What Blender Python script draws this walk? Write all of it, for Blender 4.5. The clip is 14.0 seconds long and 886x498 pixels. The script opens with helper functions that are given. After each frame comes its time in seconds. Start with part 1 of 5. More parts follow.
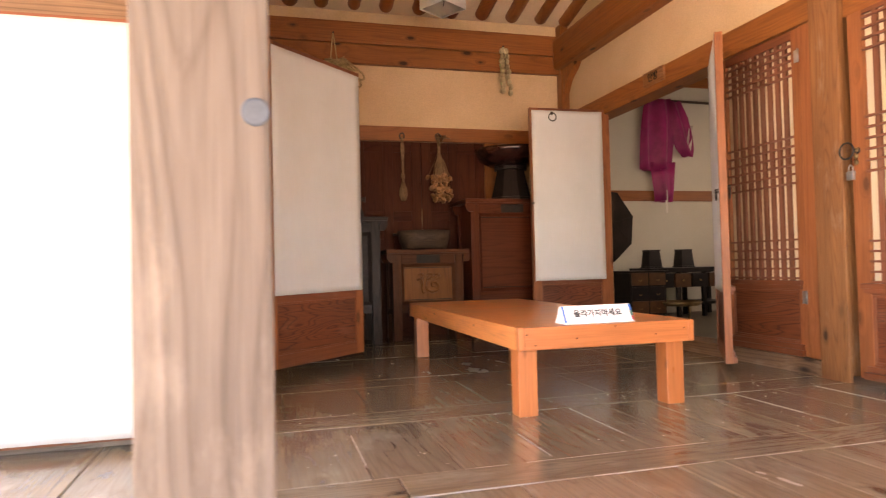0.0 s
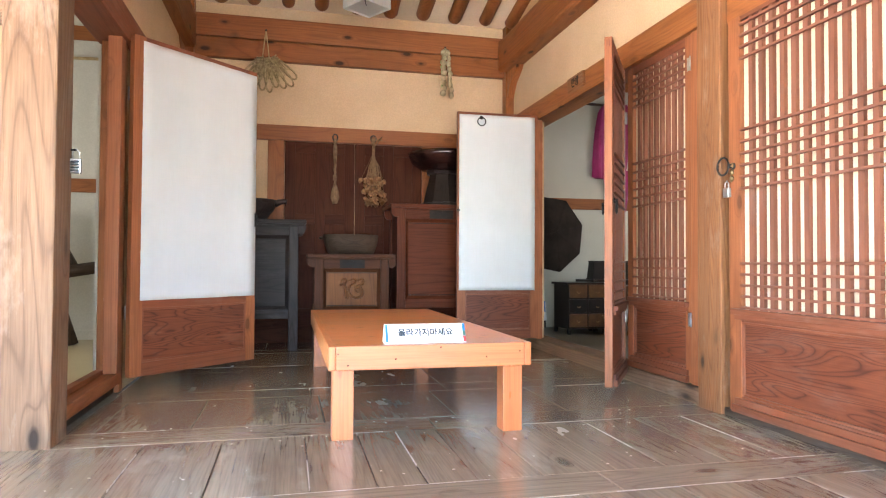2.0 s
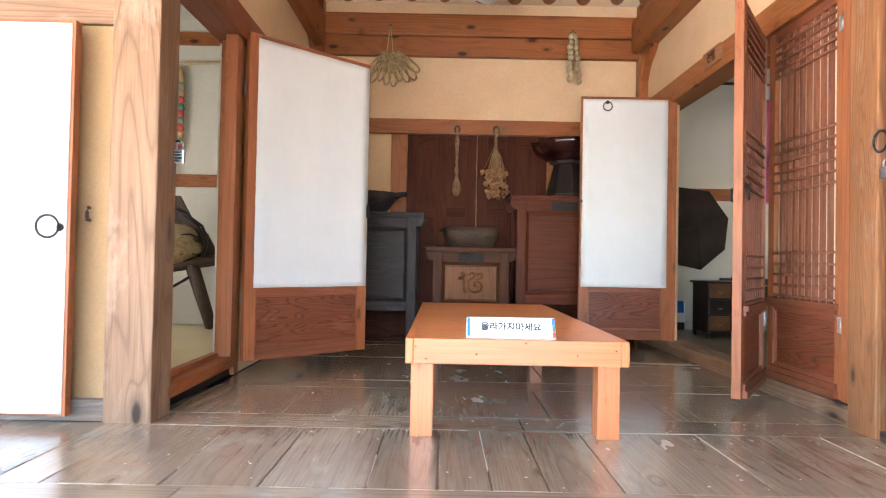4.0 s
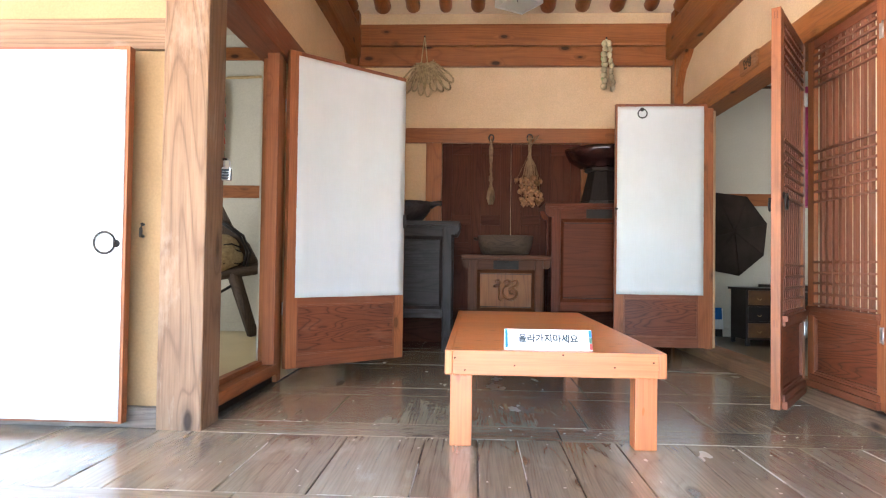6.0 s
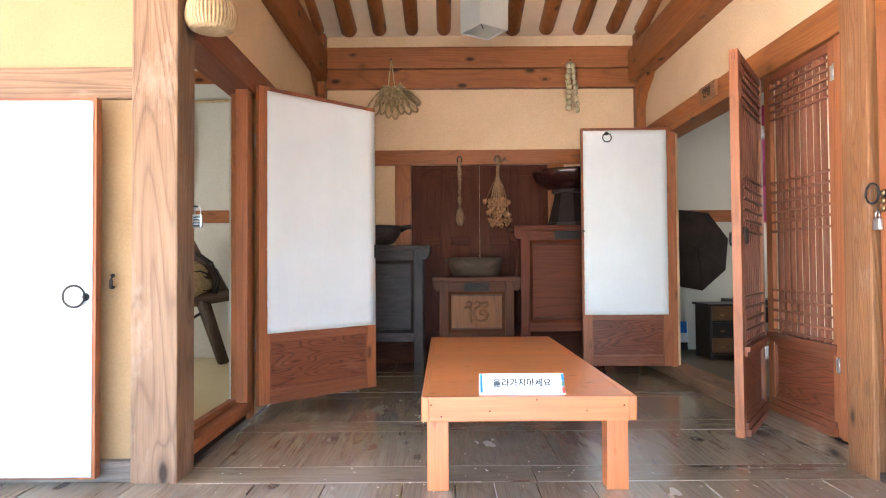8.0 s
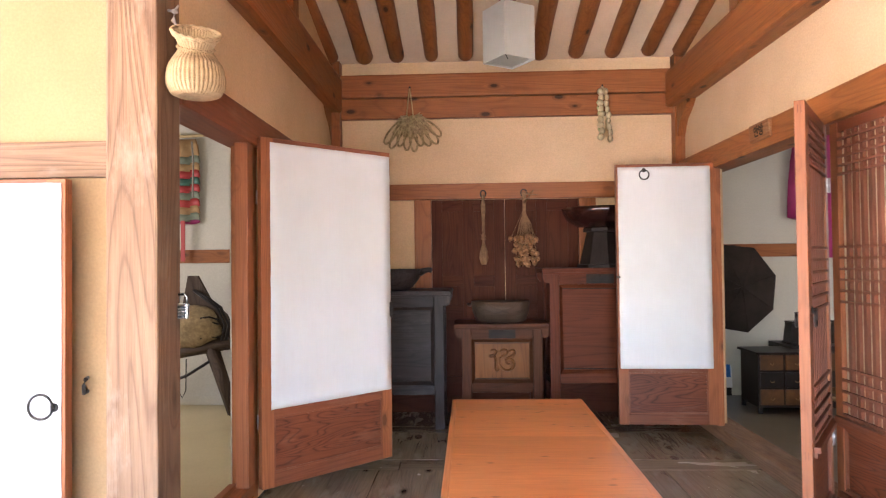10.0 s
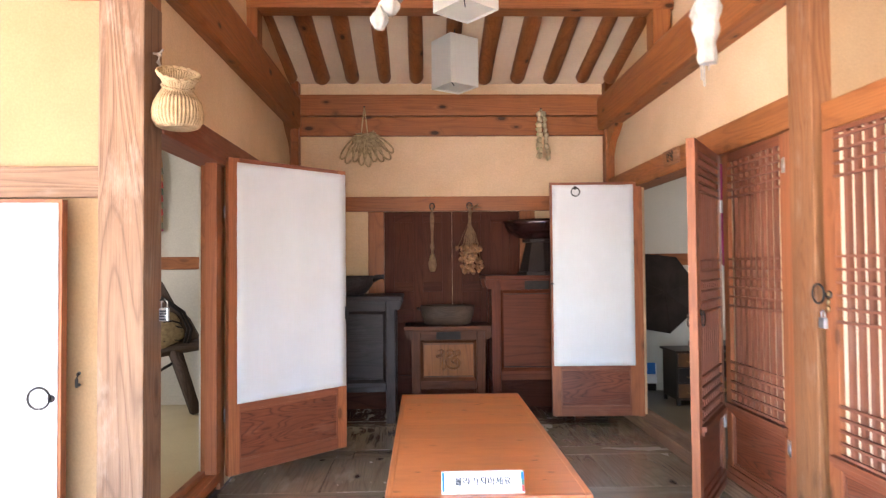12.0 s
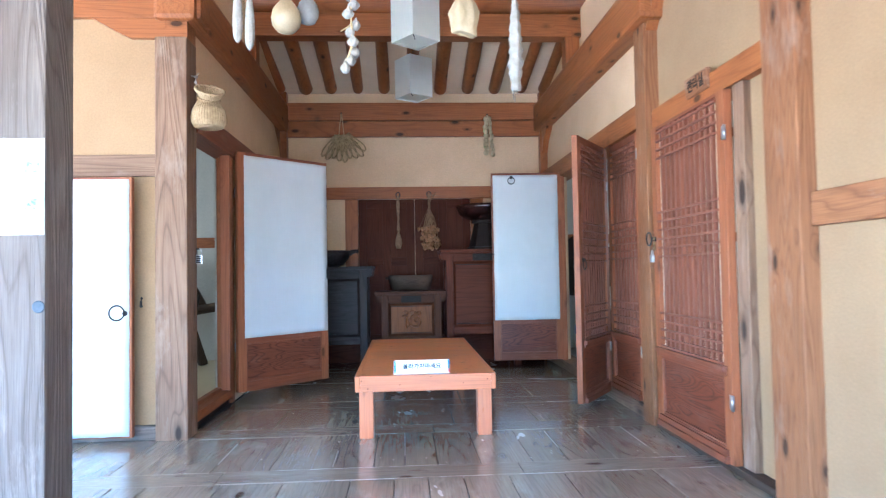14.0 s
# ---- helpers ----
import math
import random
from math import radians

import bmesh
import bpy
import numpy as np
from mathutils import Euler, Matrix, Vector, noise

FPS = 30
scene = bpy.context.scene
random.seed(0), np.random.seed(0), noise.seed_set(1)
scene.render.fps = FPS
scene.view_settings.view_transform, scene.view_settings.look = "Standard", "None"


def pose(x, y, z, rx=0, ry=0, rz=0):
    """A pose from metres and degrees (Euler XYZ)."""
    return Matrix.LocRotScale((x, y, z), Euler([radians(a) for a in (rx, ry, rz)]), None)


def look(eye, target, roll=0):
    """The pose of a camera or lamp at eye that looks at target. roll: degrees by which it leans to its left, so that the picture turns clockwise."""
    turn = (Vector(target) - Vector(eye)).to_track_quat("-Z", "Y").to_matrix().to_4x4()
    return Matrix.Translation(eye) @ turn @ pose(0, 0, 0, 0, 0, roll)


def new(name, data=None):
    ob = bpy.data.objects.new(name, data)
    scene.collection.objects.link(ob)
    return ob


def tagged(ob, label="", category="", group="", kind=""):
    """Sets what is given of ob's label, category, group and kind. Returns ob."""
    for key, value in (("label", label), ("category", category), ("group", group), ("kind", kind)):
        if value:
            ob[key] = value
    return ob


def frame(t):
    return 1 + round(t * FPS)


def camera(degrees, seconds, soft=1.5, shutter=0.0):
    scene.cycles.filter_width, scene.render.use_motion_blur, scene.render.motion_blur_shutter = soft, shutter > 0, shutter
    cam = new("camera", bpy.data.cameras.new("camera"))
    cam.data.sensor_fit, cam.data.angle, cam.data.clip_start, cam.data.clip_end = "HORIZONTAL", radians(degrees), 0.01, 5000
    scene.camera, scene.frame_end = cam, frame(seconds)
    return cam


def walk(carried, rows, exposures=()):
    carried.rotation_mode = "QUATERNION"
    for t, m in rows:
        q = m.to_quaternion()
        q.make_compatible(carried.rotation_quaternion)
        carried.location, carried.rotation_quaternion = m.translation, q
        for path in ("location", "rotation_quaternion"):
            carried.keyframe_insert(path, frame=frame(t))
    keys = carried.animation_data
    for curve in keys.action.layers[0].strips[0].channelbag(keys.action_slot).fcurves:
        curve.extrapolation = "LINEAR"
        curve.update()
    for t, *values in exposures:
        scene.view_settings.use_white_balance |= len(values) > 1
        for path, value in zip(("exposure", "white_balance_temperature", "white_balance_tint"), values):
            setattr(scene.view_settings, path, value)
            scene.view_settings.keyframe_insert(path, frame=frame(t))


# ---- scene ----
cam = camera(68.7, 14.0, soft=1.15, shutter=0.4)
PATH = [
    (0, (0.243, 0.069, 0.645), (0.77, 1.998, 0.694), -1.4),
    (0.5, (0.501, 0.072, 0.653), (1.059, 1.992, 0.701), -0.7),
    (1, (0.737, 0.147, 0.671), (1.289, 2.069, 0.716), -1.0),
    (1.5, (0.909, 0.108, 0.692), (1.445, 2.035, 0.739), -0.0),
    (2, (1.081, 0.007, 0.697), (1.542, 1.952, 0.746), 0.3),
    (2.5, (1.204, 0.023, 0.667), (1.608, 1.982, 0.711), 0.5),
    (3, (1.304, 0.094, 0.675), (1.608, 2.071, 0.717), 0.9),
    (3.5, (1.348, 0.144, 0.666), (1.529, 2.136, 0.697), 0.9),
    (4, (1.361, 0.144, 0.666), (1.363, 2.144, 0.703), 1.1),
    (6.3, (1.33, 0.076, 0.712), (1.231, 2.073, 0.759), 0.8),
    (6.5, (1.323, 0.075, 0.716), (1.257, 2.073, 0.764), 0.9),
    (7, (1.33, 0.064, 0.734), (1.317, 2.063, 0.781), 0.1),
    (7.5, (1.33, 0.041, 0.817), (1.331, 2.041, 0.862), -0.1),
    (8, (1.319, 0.038, 0.889), (1.319, 2.037, 0.938), -0.4),
    (8.2, (1.317, 0.041, 0.9), (1.332, 2.041, 0.949), -0.4),
    (10.3, (1.37, 0.464, 1.298), (1.234, 2.459, 1.338), -0.8),
    (10.5, (1.402, 0.481, 1.305), (1.209, 2.471, 1.347), -0.6),
    (11, (1.414, 0.348, 1.379), (1.219, 2.337, 1.428), -0.1),
    (11.5, (1.407, 0.184, 1.419), (1.262, 2.178, 1.476), -0.2),
    (12, (1.394, -0.037, 1.295), (1.454, 1.962, 1.348), -0.5),
    (12.5, (1.4, -0.301, 1.135), (1.492, 1.696, 1.188), -0.7),
    (13, (1.389, -0.652, 1.041), (1.523, 1.343, 1.102), -0.8),
    (13.5, (1.436, -0.985, 1.016), (1.523, 1.012, 1.075), -0.9),
    (14, (1.53, -1.299, 0.986), (1.651, 0.696, 1.055), -1.0),
]
EXPOSURES = [(0.0, 4.05, 8600, 32), (0.5, 4.6, 6300, 13), (1.2, 4.8, 5800, 11), (4.0, 4.8, 6000, 14), (6.5, 4.75, 5750, 11), (8.0, 4.75, 5800, 13), (11.0, 4.8, 6100, 23), (12.0, 4.75, 5900, 20), (12.8, 4.7, 5600, 16), (14.0, 4.35, 4500, 6)]
walk(cam, [(t, look(eye, target, roll)) for t, eye, target, roll in PATH], EXPOSURES)


# ---- light ----
world = bpy.data.worlds.new("sky")
scene.world = world
world.use_nodes = True
wn = world.node_tree.nodes
sky = wn.new("ShaderNodeTexSky")
sky.sky_type, sky.sun_disc = "NISHITA", False
sky.sun_elevation, sky.sun_rotation = radians(46), radians(337)
world.node_tree.links.new(sky.outputs[0], wn["Background"].inputs[0])
wn["Background"].inputs[1].default_value = 0.15
sun = new("sun", bpy.data.lights.new("sun", "SUN"))
sun.data.energy, sun.data.angle, sun.data.color = 5.0, radians(0.5), (1.0, 0.94, 0.85)
sun.matrix_world = look((-4.0, 9.4, 10.6), (0.0, 0.0, 0.0))


def fill_lamp(name, eye, target, width, height, power):
    """An added area lamp that brightens a side room from an unseen wall opening."""
    lamp = new(name, bpy.data.lights.new(name, "AREA"))
    lamp.data.shape, lamp.data.size, lamp.data.size_y, lamp.data.energy = "RECTANGLE", width, height, power
    lamp.data.color = (1.0, 0.95, 0.86)
    lamp.matrix_world = look(eye, target)


fill_lamp("window_light_east", (6.05, 4.6, 1.5), (5.0, 4.6, 1.4), 1.2, 0.9, 1.1)
fill_lamp("window_light_west", (-2.75, 4.4, 1.5), (-1.0, 4.6, 1.4), 1.2, 0.9, 1.9)


# ---- materials ----
def base_material(name, rough, metal=0.0):
    m = bpy.data.materials.new(name)
    m.use_nodes = True
    b = m.node_tree.nodes["Principled BSDF"]
    b.inputs["Roughness"].default_value, b.inputs["Metallic"].default_value = rough, metal
    return m, m.node_tree.nodes, m.node_tree.links, b


def node(nodes, kind, **values):
    n = nodes.new(kind)
    for key, value in values.items():
        n.inputs[key.replace("_", " ")].default_value = value
    return n


def ramp(nodes, stops):
    r = nodes.new("ShaderNodeValToRGB")
    e = r.color_ramp.elements
    while len(e) < len(stops):
        e.new(0.5)
    for i, (p, c) in enumerate(stops):
        e[i].position, e[i].color = p, (*c, 1)
    return r


def mix(nodes, links, kind, factor, a, b):
    m = nodes.new("ShaderNodeMix")
    m.data_type, m.blend_type = "RGBA", kind
    for slot, value in ((0, factor), (6, a), (7, b)):
        if hasattr(value, "links"):
            links.new(value, m.inputs[slot])
        else:
            m.inputs[slot].default_value = value if slot == 0 else (*value, 1)
    return m.outputs[2]


WOODS = {}


def wood(kind, axis="z"):
    """Wood with its grain along one axis of the object."""
    if (kind, axis) in WOODS:
        return WOODS[kind, axis]
    light, dark, rough, bump, knots, worn, contrast, gloss = WOOD_KINDS[kind]
    m, n, l, b = base_material("wood_" + kind + "_" + axis, rough)
    co, info = n.new("ShaderNodeTexCoord"), n.new("ShaderNodeObjectInfo")
    shift = n.new("ShaderNodeVectorMath")
    shift.operation = "MULTIPLY_ADD"
    l.new(info.outputs["Random"], shift.inputs[0])
    shift.inputs[1].default_value = (7.3, 5.1, 9.7)
    l.new(co.outputs["Object"], shift.inputs[2])

    def stretched(across, along):
        mp = n.new("ShaderNodeMapping")
        mp.inputs["Scale"].default_value = [along if axis == a else across for a in "xyz"]
        l.new(shift.outputs[0], mp.inputs[0])
        return mp.outputs[0]

    rings = node(n, "ShaderNodeTexNoise", Scale=1.0, Detail=2.0, Roughness=0.45, Distortion=0.5)
    l.new(stretched(*FIGURE.get(kind, (4.2, 0.34))), rings.inputs["Vector"])
    band = n.new("ShaderNodeMath")
    band.operation = "MULTIPLY"
    l.new(rings.outputs[0], band.inputs[0])
    band.inputs[1].default_value = 64.0 if kind in ("pillar", "weathered", "post", "floor") else 46.0
    count = band.outputs[0]
    if knots:
        # knots, with the year rings bent round them
        v = node(n, "ShaderNodeTexVoronoi", Scale=1.0, Randomness=1.0)
        l.new(stretched(*{"table": (16.0, 6.0), "leg": (11.0, 4.5), "pillar": (4.2, 1.7), "weathered": (4.2, 1.7)}.get(kind, (6.4, 3.0))), v.inputs["Vector"])
        bend = n.new("ShaderNodeMapRange")
        bend.interpolation_type = "SMOOTHSTEP"
        bend.inputs[1].default_value, bend.inputs[2].default_value = 0.0, 0.34
        bend.inputs[3].default_value, bend.inputs[4].default_value = 0.0 if kind in ("table", "leg") else 3.2, 0.0
        l.new(v.outputs["Distance"], bend.inputs[0])
        both = n.new("ShaderNodeMath")
        l.new(band.outputs[0], both.inputs[0])
        l.new(bend.outputs[0], both.inputs[1])
        count = both.outputs[0]
    saw = n.new("ShaderNodeMath")
    saw.operation = "PINGPONG"
    l.new(count, saw.inputs[0])
    saw.inputs[1].default_value = 1.0
    fine = node(n, "ShaderNodeTexNoise", Scale=1.0, Detail=4.0, Roughness=0.6)
    l.new(stretched(150, 4), fine.inputs["Vector"])
    broad = node(n, "ShaderNodeTexNoise", Scale=1.0, Detail=4.0, Roughness=0.65)
    l.new(stretched(3.0, 1.2), broad.inputs["Vector"])
    middle = tuple((p * 0.62 + q * 0.38) for p, q in zip(light, dark))
    r1 = ramp(n, [(0.0, light), (0.5, tuple(p * 0.85 + q * 0.15 for p, q in zip(light, dark))), (0.78, middle), (0.97, dark)])
    l.new(saw.outputs[0], r1.inputs[0])
    soft = tuple(p * 0.8 + q * 0.2 for p, q in zip(light, dark))
    blend = mix(n, l, "MIX", 1.0 - 0.75 * contrast, r1.outputs[0], soft)
    r2 = ramp(n, [(0.3, (0.72, 0.70, 0.68)), (0.62, (1.06, 1.05, 1.04))])
    l.new(fine.outputs[0], r2.inputs[0])
    c = mix(n, l, "MULTIPLY", 0.7, blend, r2.outputs[0])
    r3 = ramp(n, [(0.32, (0.66, 0.62, 0.60)), (0.55, (1, 1, 1)), (0.75, (1.14, 1.12, 1.08))])
    l.new(broad.outputs[0], r3.inputs[0])
    c = mix(n, l, "MULTIPLY", contrast, c, r3.outputs[0])
    b.inputs["Specular IOR Level"].default_value = gloss
    if kind == "floor":
        b.inputs["Coat Weight"].default_value, b.inputs["Coat Roughness"].default_value = 0.35, 0.13
    if worn:
        patch = node(n, "ShaderNodeTexNoise", Scale=1.0, Detail=6.0, Roughness=0.7)
        l.new(stretched(7.0, 2.2), patch.inputs["Vector"])
        r4 = ramp(n, [(0.55, (0, 0, 0)), (0.72, (worn, worn, worn))])
        l.new(patch.outputs[0], r4.inputs[0])
        c = mix(n, l, "MIX", r4.outputs[0], c, WORN.get(kind, (0.46, 0.38, 0.31)))
    if knots:
        core = [(0.06, (knots, knots, knots)), (0.14, (0, 0, 0))] if kind in ("table", "leg") else [(0.09, (knots, knots, knots)), (0.12, (0.45 * knots,) * 3), (0.2, (0, 0, 0))]
        r5 = ramp(n, core)
        l.new(v.outputs["Distance"], r5.inputs[0])
        c = mix(n, l, "MIX", r5.outputs[0], c, tuple(q * 0.3 for q in dark))
    tone = n.new("ShaderNodeHueSaturation")
    tr = n.new("ShaderNodeMapRange")
    tr.inputs[3].default_value, tr.inputs[4].default_value = 1 - 0.14 * contrast, 1 + 0.12 * contrast
    l.new(info.outputs["Random"], tr.inputs[0])
    l.new(tr.outputs[0], tone.inputs["Value"])
    l.new(c, tone.inputs["Color"])
    l.new(tone.outputs[0], b.inputs["Base Color"])
    rr = n.new("ShaderNodeMapRange")
    rr.inputs[1].default_value, rr.inputs[2].default_value = 0.3, 0.7
    rr.inputs[3].default_value, rr.inputs[4].default_value = rough - 0.03, rough + (0.12 if kind == "floor" else 0.05)
    l.new(broad.outputs[0], rr.inputs[0])
    l.new(rr.outputs[0], b.inputs["Roughness"])
    bp = node(n, "ShaderNodeBump", Strength=bump, Distance=0.004)
    add = n.new("ShaderNodeMath")
    l.new(fine.outputs[0], add.inputs[0])
    l.new(saw.outputs[0], add.inputs[1])
    l.new(add.outputs[0], bp.inputs["Height"])
    l.new(bp.outputs[0], b.inputs["Normal"])
    WOODS[kind, axis] = m
    return m


# ring pattern across and along the grain, where it is not the usual one
FIGURE = {"panel": (7.0, 0.95), "beam": (3.0, 0.25), "edge": (3.0, 0.2), "door": (3.0, 0.25), "bar": (3.0, 0.2), "pillar": (3.4, 0.2), "weathered": (3.4, 0.2), "floor": (3.0, 0.22), "table": (7.0, 0.3), "leg": (6.0, 0.12)}
WORN = {"floor": (0.36, 0.335, 0.275), "old": (0.20, 0.16, 0.12), "black": (0.12, 0.11, 0.105), "panelling": (0.13, 0.075, 0.05), "maroon": (0.14, 0.07, 0.045)}
# light, dark, roughness, bump, knots, bleached patches, contrast, gloss
WOOD_KINDS = {
    "beam": ((0.31, 0.112, 0.031), (0.15, 0.045, 0.012), 0.5, 0.15, 1.0, 0.0, 0.5, 0.3),
    "pillar": ((0.25, 0.155, 0.093), (0.095, 0.049, 0.027), 0.65, 0.35, 1.0, 0.3, 0.65, 0.25),
    "weathered": ((0.150, 0.122, 0.102), (0.075, 0.056, 0.045), 0.75, 0.5, 0.5, 0.2, 0.7, 0.3),
    "door": ((0.205, 0.066, 0.030), (0.105, 0.030, 0.013), 0.5, 0.12, 0.0, 0.12, 0.5, 0.3),
    "panel": ((0.170, 0.049, 0.021), (0.050, 0.012, 0.006), 0.45, 0.12, 0.0, 0.08, 1.0, 0.3),
    "post": ((0.27, 0.122, 0.049), (0.12, 0.043, 0.017), 0.58, 0.3, 1.0, 0.28, 0.65, 0.25),
    "bar": ((0.215, 0.080, 0.044), (0.130, 0.043, 0.022), 0.55, 0.1, 0.0, 0.10, 0.5, 0.3),
    "edge": ((0.30, 0.106, 0.040), (0.17, 0.052, 0.019), 0.5, 0.12, 0.7, 0.0, 0.55, 0.3),
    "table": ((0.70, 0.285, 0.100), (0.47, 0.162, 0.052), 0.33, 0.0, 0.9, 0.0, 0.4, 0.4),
    # the table's pine, darkened for ends and legs against the strong front light
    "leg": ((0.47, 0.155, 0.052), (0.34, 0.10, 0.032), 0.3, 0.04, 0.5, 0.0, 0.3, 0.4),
    "floor": ((0.272, 0.232, 0.168), (0.142, 0.114, 0.078), 0.17, 0.05, 0.8, 0.6, 0.45, 0.8),
    "black": ((0.038, 0.029, 0.027), (0.014, 0.010, 0.010), 0.45, 0.15, 0.0, 0.25, 0.8, 0.12),
    "maroon": ((0.100, 0.027, 0.012), (0.042, 0.010, 0.005), 0.45, 0.12, 0.0, 0.05, 0.7, 0.08),
    "panelling": ((0.066, 0.020, 0.011), (0.030, 0.009, 0.005), 0.5, 0.15, 0.0, 0.10, 0.7, 0.05),
    "walnut": ((0.085, 0.031, 0.014), (0.038, 0.013, 0.006), 0.45, 0.12, 0.0, 0.0, 0.7, 0.08),
    "carved": ((0.20, 0.074, 0.019), (0.085, 0.028, 0.007), 0.4, 0.1, 0.0, 0.0, 0.8, 0.12),
    "near_black": ((0.020, 0.015, 0.013), (0.010, 0.008, 0.007), 0.45, 0.1, 0.0, 0.0, 0.6, 0.08),
    "old": ((0.068, 0.044, 0.029), (0.026, 0.016, 0.010), 0.6, 0.5, 0.0, 0.18, 0.8, 0.25),
}


def mottled(name, colour, other, scale, rough, bump, grain=90.0, metal=0.0, gloss=0.5):
    """A plain surface with stains at one scale and grain at another."""
    m, n, l, b = base_material(name, rough, metal)
    b.inputs["Specular IOR Level"].default_value = gloss
    co = n.new("ShaderNodeTexCoord")
    big = node(n, "ShaderNodeTexNoise", Scale=scale, Detail=5.0, Roughness=0.6)
    small = node(n, "ShaderNodeTexNoise", Scale=grain, Detail=3.0, Roughness=0.6)
    for t in (big, small):
        l.new(co.outputs["Object"], t.inputs["Vector"])
    r = ramp(n, [(0.33, other), (0.66, colour)])
    l.new(big.outputs[0], r.inputs[0])
    r2 = ramp(n, [(0.3, (0.9, 0.9, 0.9)), (0.7, (1.04, 1.04, 1.04))])
    l.new(small.outputs[0], r2.inputs[0])
    l.new(mix(n, l, "MULTIPLY", 1.0, r.outputs[0], r2.outputs[0]), b.inputs["Base Color"])
    bp = node(n, "ShaderNodeBump", Strength=bump, Distance=0.003)
    l.new(small.outputs[0], bp.inputs["Height"])
    l.new(bp.outputs[0], b.inputs["Normal"])
    return m


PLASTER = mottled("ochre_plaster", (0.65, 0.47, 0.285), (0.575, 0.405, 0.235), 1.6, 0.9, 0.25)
# stronger ochre of the front walls, also darkened to offset the bright light there
FRONT_PLASTER = mottled("dimmed_ochre_plaster", (0.31, 0.200, 0.100), (0.265, 0.165, 0.080), 1.6, 0.9, 0.25)
CEILING = mottled("cream_plaster", (0.78, 0.63, 0.44), (0.70, 0.55, 0.37), 1.4, 0.9, 0.25)
ROOM_WALL = mottled("pale_wallpaper", (0.56, 0.54, 0.465), (0.50, 0.48, 0.41), 1.2, 0.85, 0.1)
ROOM_FLOOR = mottled("oiled_paper_floor", (0.50, 0.42, 0.25), (0.43, 0.35, 0.20), 1.5, 0.35, 0.05)
# oiled floor with the east room's low light put into its colour
DIM_FLOOR = mottled("dimmed_oiled_floor", (0.15, 0.125, 0.085), (0.11, 0.09, 0.06), 1.5, 0.35, 0.05)
SOIL = mottled("sandy_soil", (0.52, 0.45, 0.36), (0.42, 0.36, 0.28), 0.7, 0.95, 0.6, 40.0)
STONE = mottled("granite", (0.42, 0.40, 0.37), (0.30, 0.29, 0.27), 3.0, 0.85, 0.6, 120.0)
IRON = mottled("blackened_iron", (0.020, 0.019, 0.019), (0.032, 0.027, 0.023), 20.0, 0.55, 0.3, 200.0, 0.3, 0.3)
LOCK_IRON = mottled("dull_black_iron", (0.016, 0.014, 0.013), (0.026, 0.021, 0.018), 25.0, 0.6, 0.3, 200.0, 0.0, 0.1)
STEEL = mottled("bright_steel", (0.55, 0.55, 0.56), (0.42, 0.42, 0.43), 30.0, 0.32, 0.1, 200.0, 0.9)
BRASS = mottled("aged_brass", (0.30, 0.21, 0.10), (0.18, 0.12, 0.06), 30.0, 0.4, 0.1, 200.0, 0.9)
STRAW = mottled("straw", (0.52, 0.39, 0.20), (0.38, 0.27, 0.13), 25.0, 0.85, 0.8, 260.0)
OLD_STRAW = mottled("old_straw", (0.34, 0.25, 0.13), (0.20, 0.14, 0.07), 30.0, 0.9, 0.8, 260.0)
BROWN_STRAW = mottled("brown_dry_straw", (0.30, 0.185, 0.092), (0.17, 0.10, 0.048), 30.0, 0.9, 0.8, 260.0)
POD = mottled("cream_dry_pods", (0.52, 0.43, 0.26), (0.38, 0.30, 0.17), 25.0, 0.75, 0.5, 200.0)
SHOE_STRAW = mottled("grey_straw", (0.48, 0.36, 0.19), (0.24, 0.17, 0.085), 30.0, 0.9, 0.8, 260.0)
BASKET = mottled("pale_straw", (0.40, 0.29, 0.155), (0.29, 0.20, 0.10), 30.0, 0.85, 0.8, 300.0)
SEED = mottled("dry_seed_heads", (0.40, 0.20, 0.082), (0.15, 0.062, 0.024), 40.0, 0.7, 0.5, 300.0)
COTTON = mottled("raw_cotton", (0.36, 0.335, 0.30), (0.23, 0.205, 0.17), 20.0, 0.95, 0.8, 200.0)
GOURD = mottled("pale_gourd", (0.37, 0.295, 0.175), (0.28, 0.21, 0.11), 9.0, 0.5, 0.1, 120.0)
GREY_GOURD = mottled("dusty_gourd", (0.26, 0.25, 0.22), (0.14, 0.13, 0.12), 9.0, 0.8, 0.3, 120.0)
MAGENTA = mottled("magenta_silk", (0.34, 0.012, 0.13), (0.20, 0.006, 0.075), 6.0, 0.5, 0.2, 300.0)
LINEN = mottled("white_linen", (0.70, 0.68, 0.62), (0.58, 0.56, 0.50), 8.0, 0.85, 0.3, 300.0)
LACQUER = mottled("black_lacquer", (0.012, 0.010, 0.010), (0.022, 0.017, 0.015), 6.0, 0.35, 0.1, 160.0, 0.0, 0.2)
GOLD = mottled("ochre_drawer_front", (0.10, 0.043, 0.014), (0.058, 0.022, 0.008), 20.0, 0.4, 0.1, 160.0)
DARK_CLAY = mottled("dark_oiled_leather", (0.036, 0.026, 0.021), (0.020, 0.015, 0.012), 4.0, 0.8, 0.3, 120.0, 0.0, 0.1)
RED_LACQUER = mottled("dark_red_lacquer", (0.030, 0.010, 0.008), (0.016, 0.006, 0.005), 6.0, 0.22, 0.1, 120.0)
WHITE_CARD = mottled("white_card", (0.80, 0.81, 0.83), (0.77, 0.78, 0.80), 5.0, 0.4, 0.02)
BLUE = mottled("blue_print", (0.02, 0.16, 0.55), (0.02, 0.13, 0.48), 9.0, 0.4, 0.02)
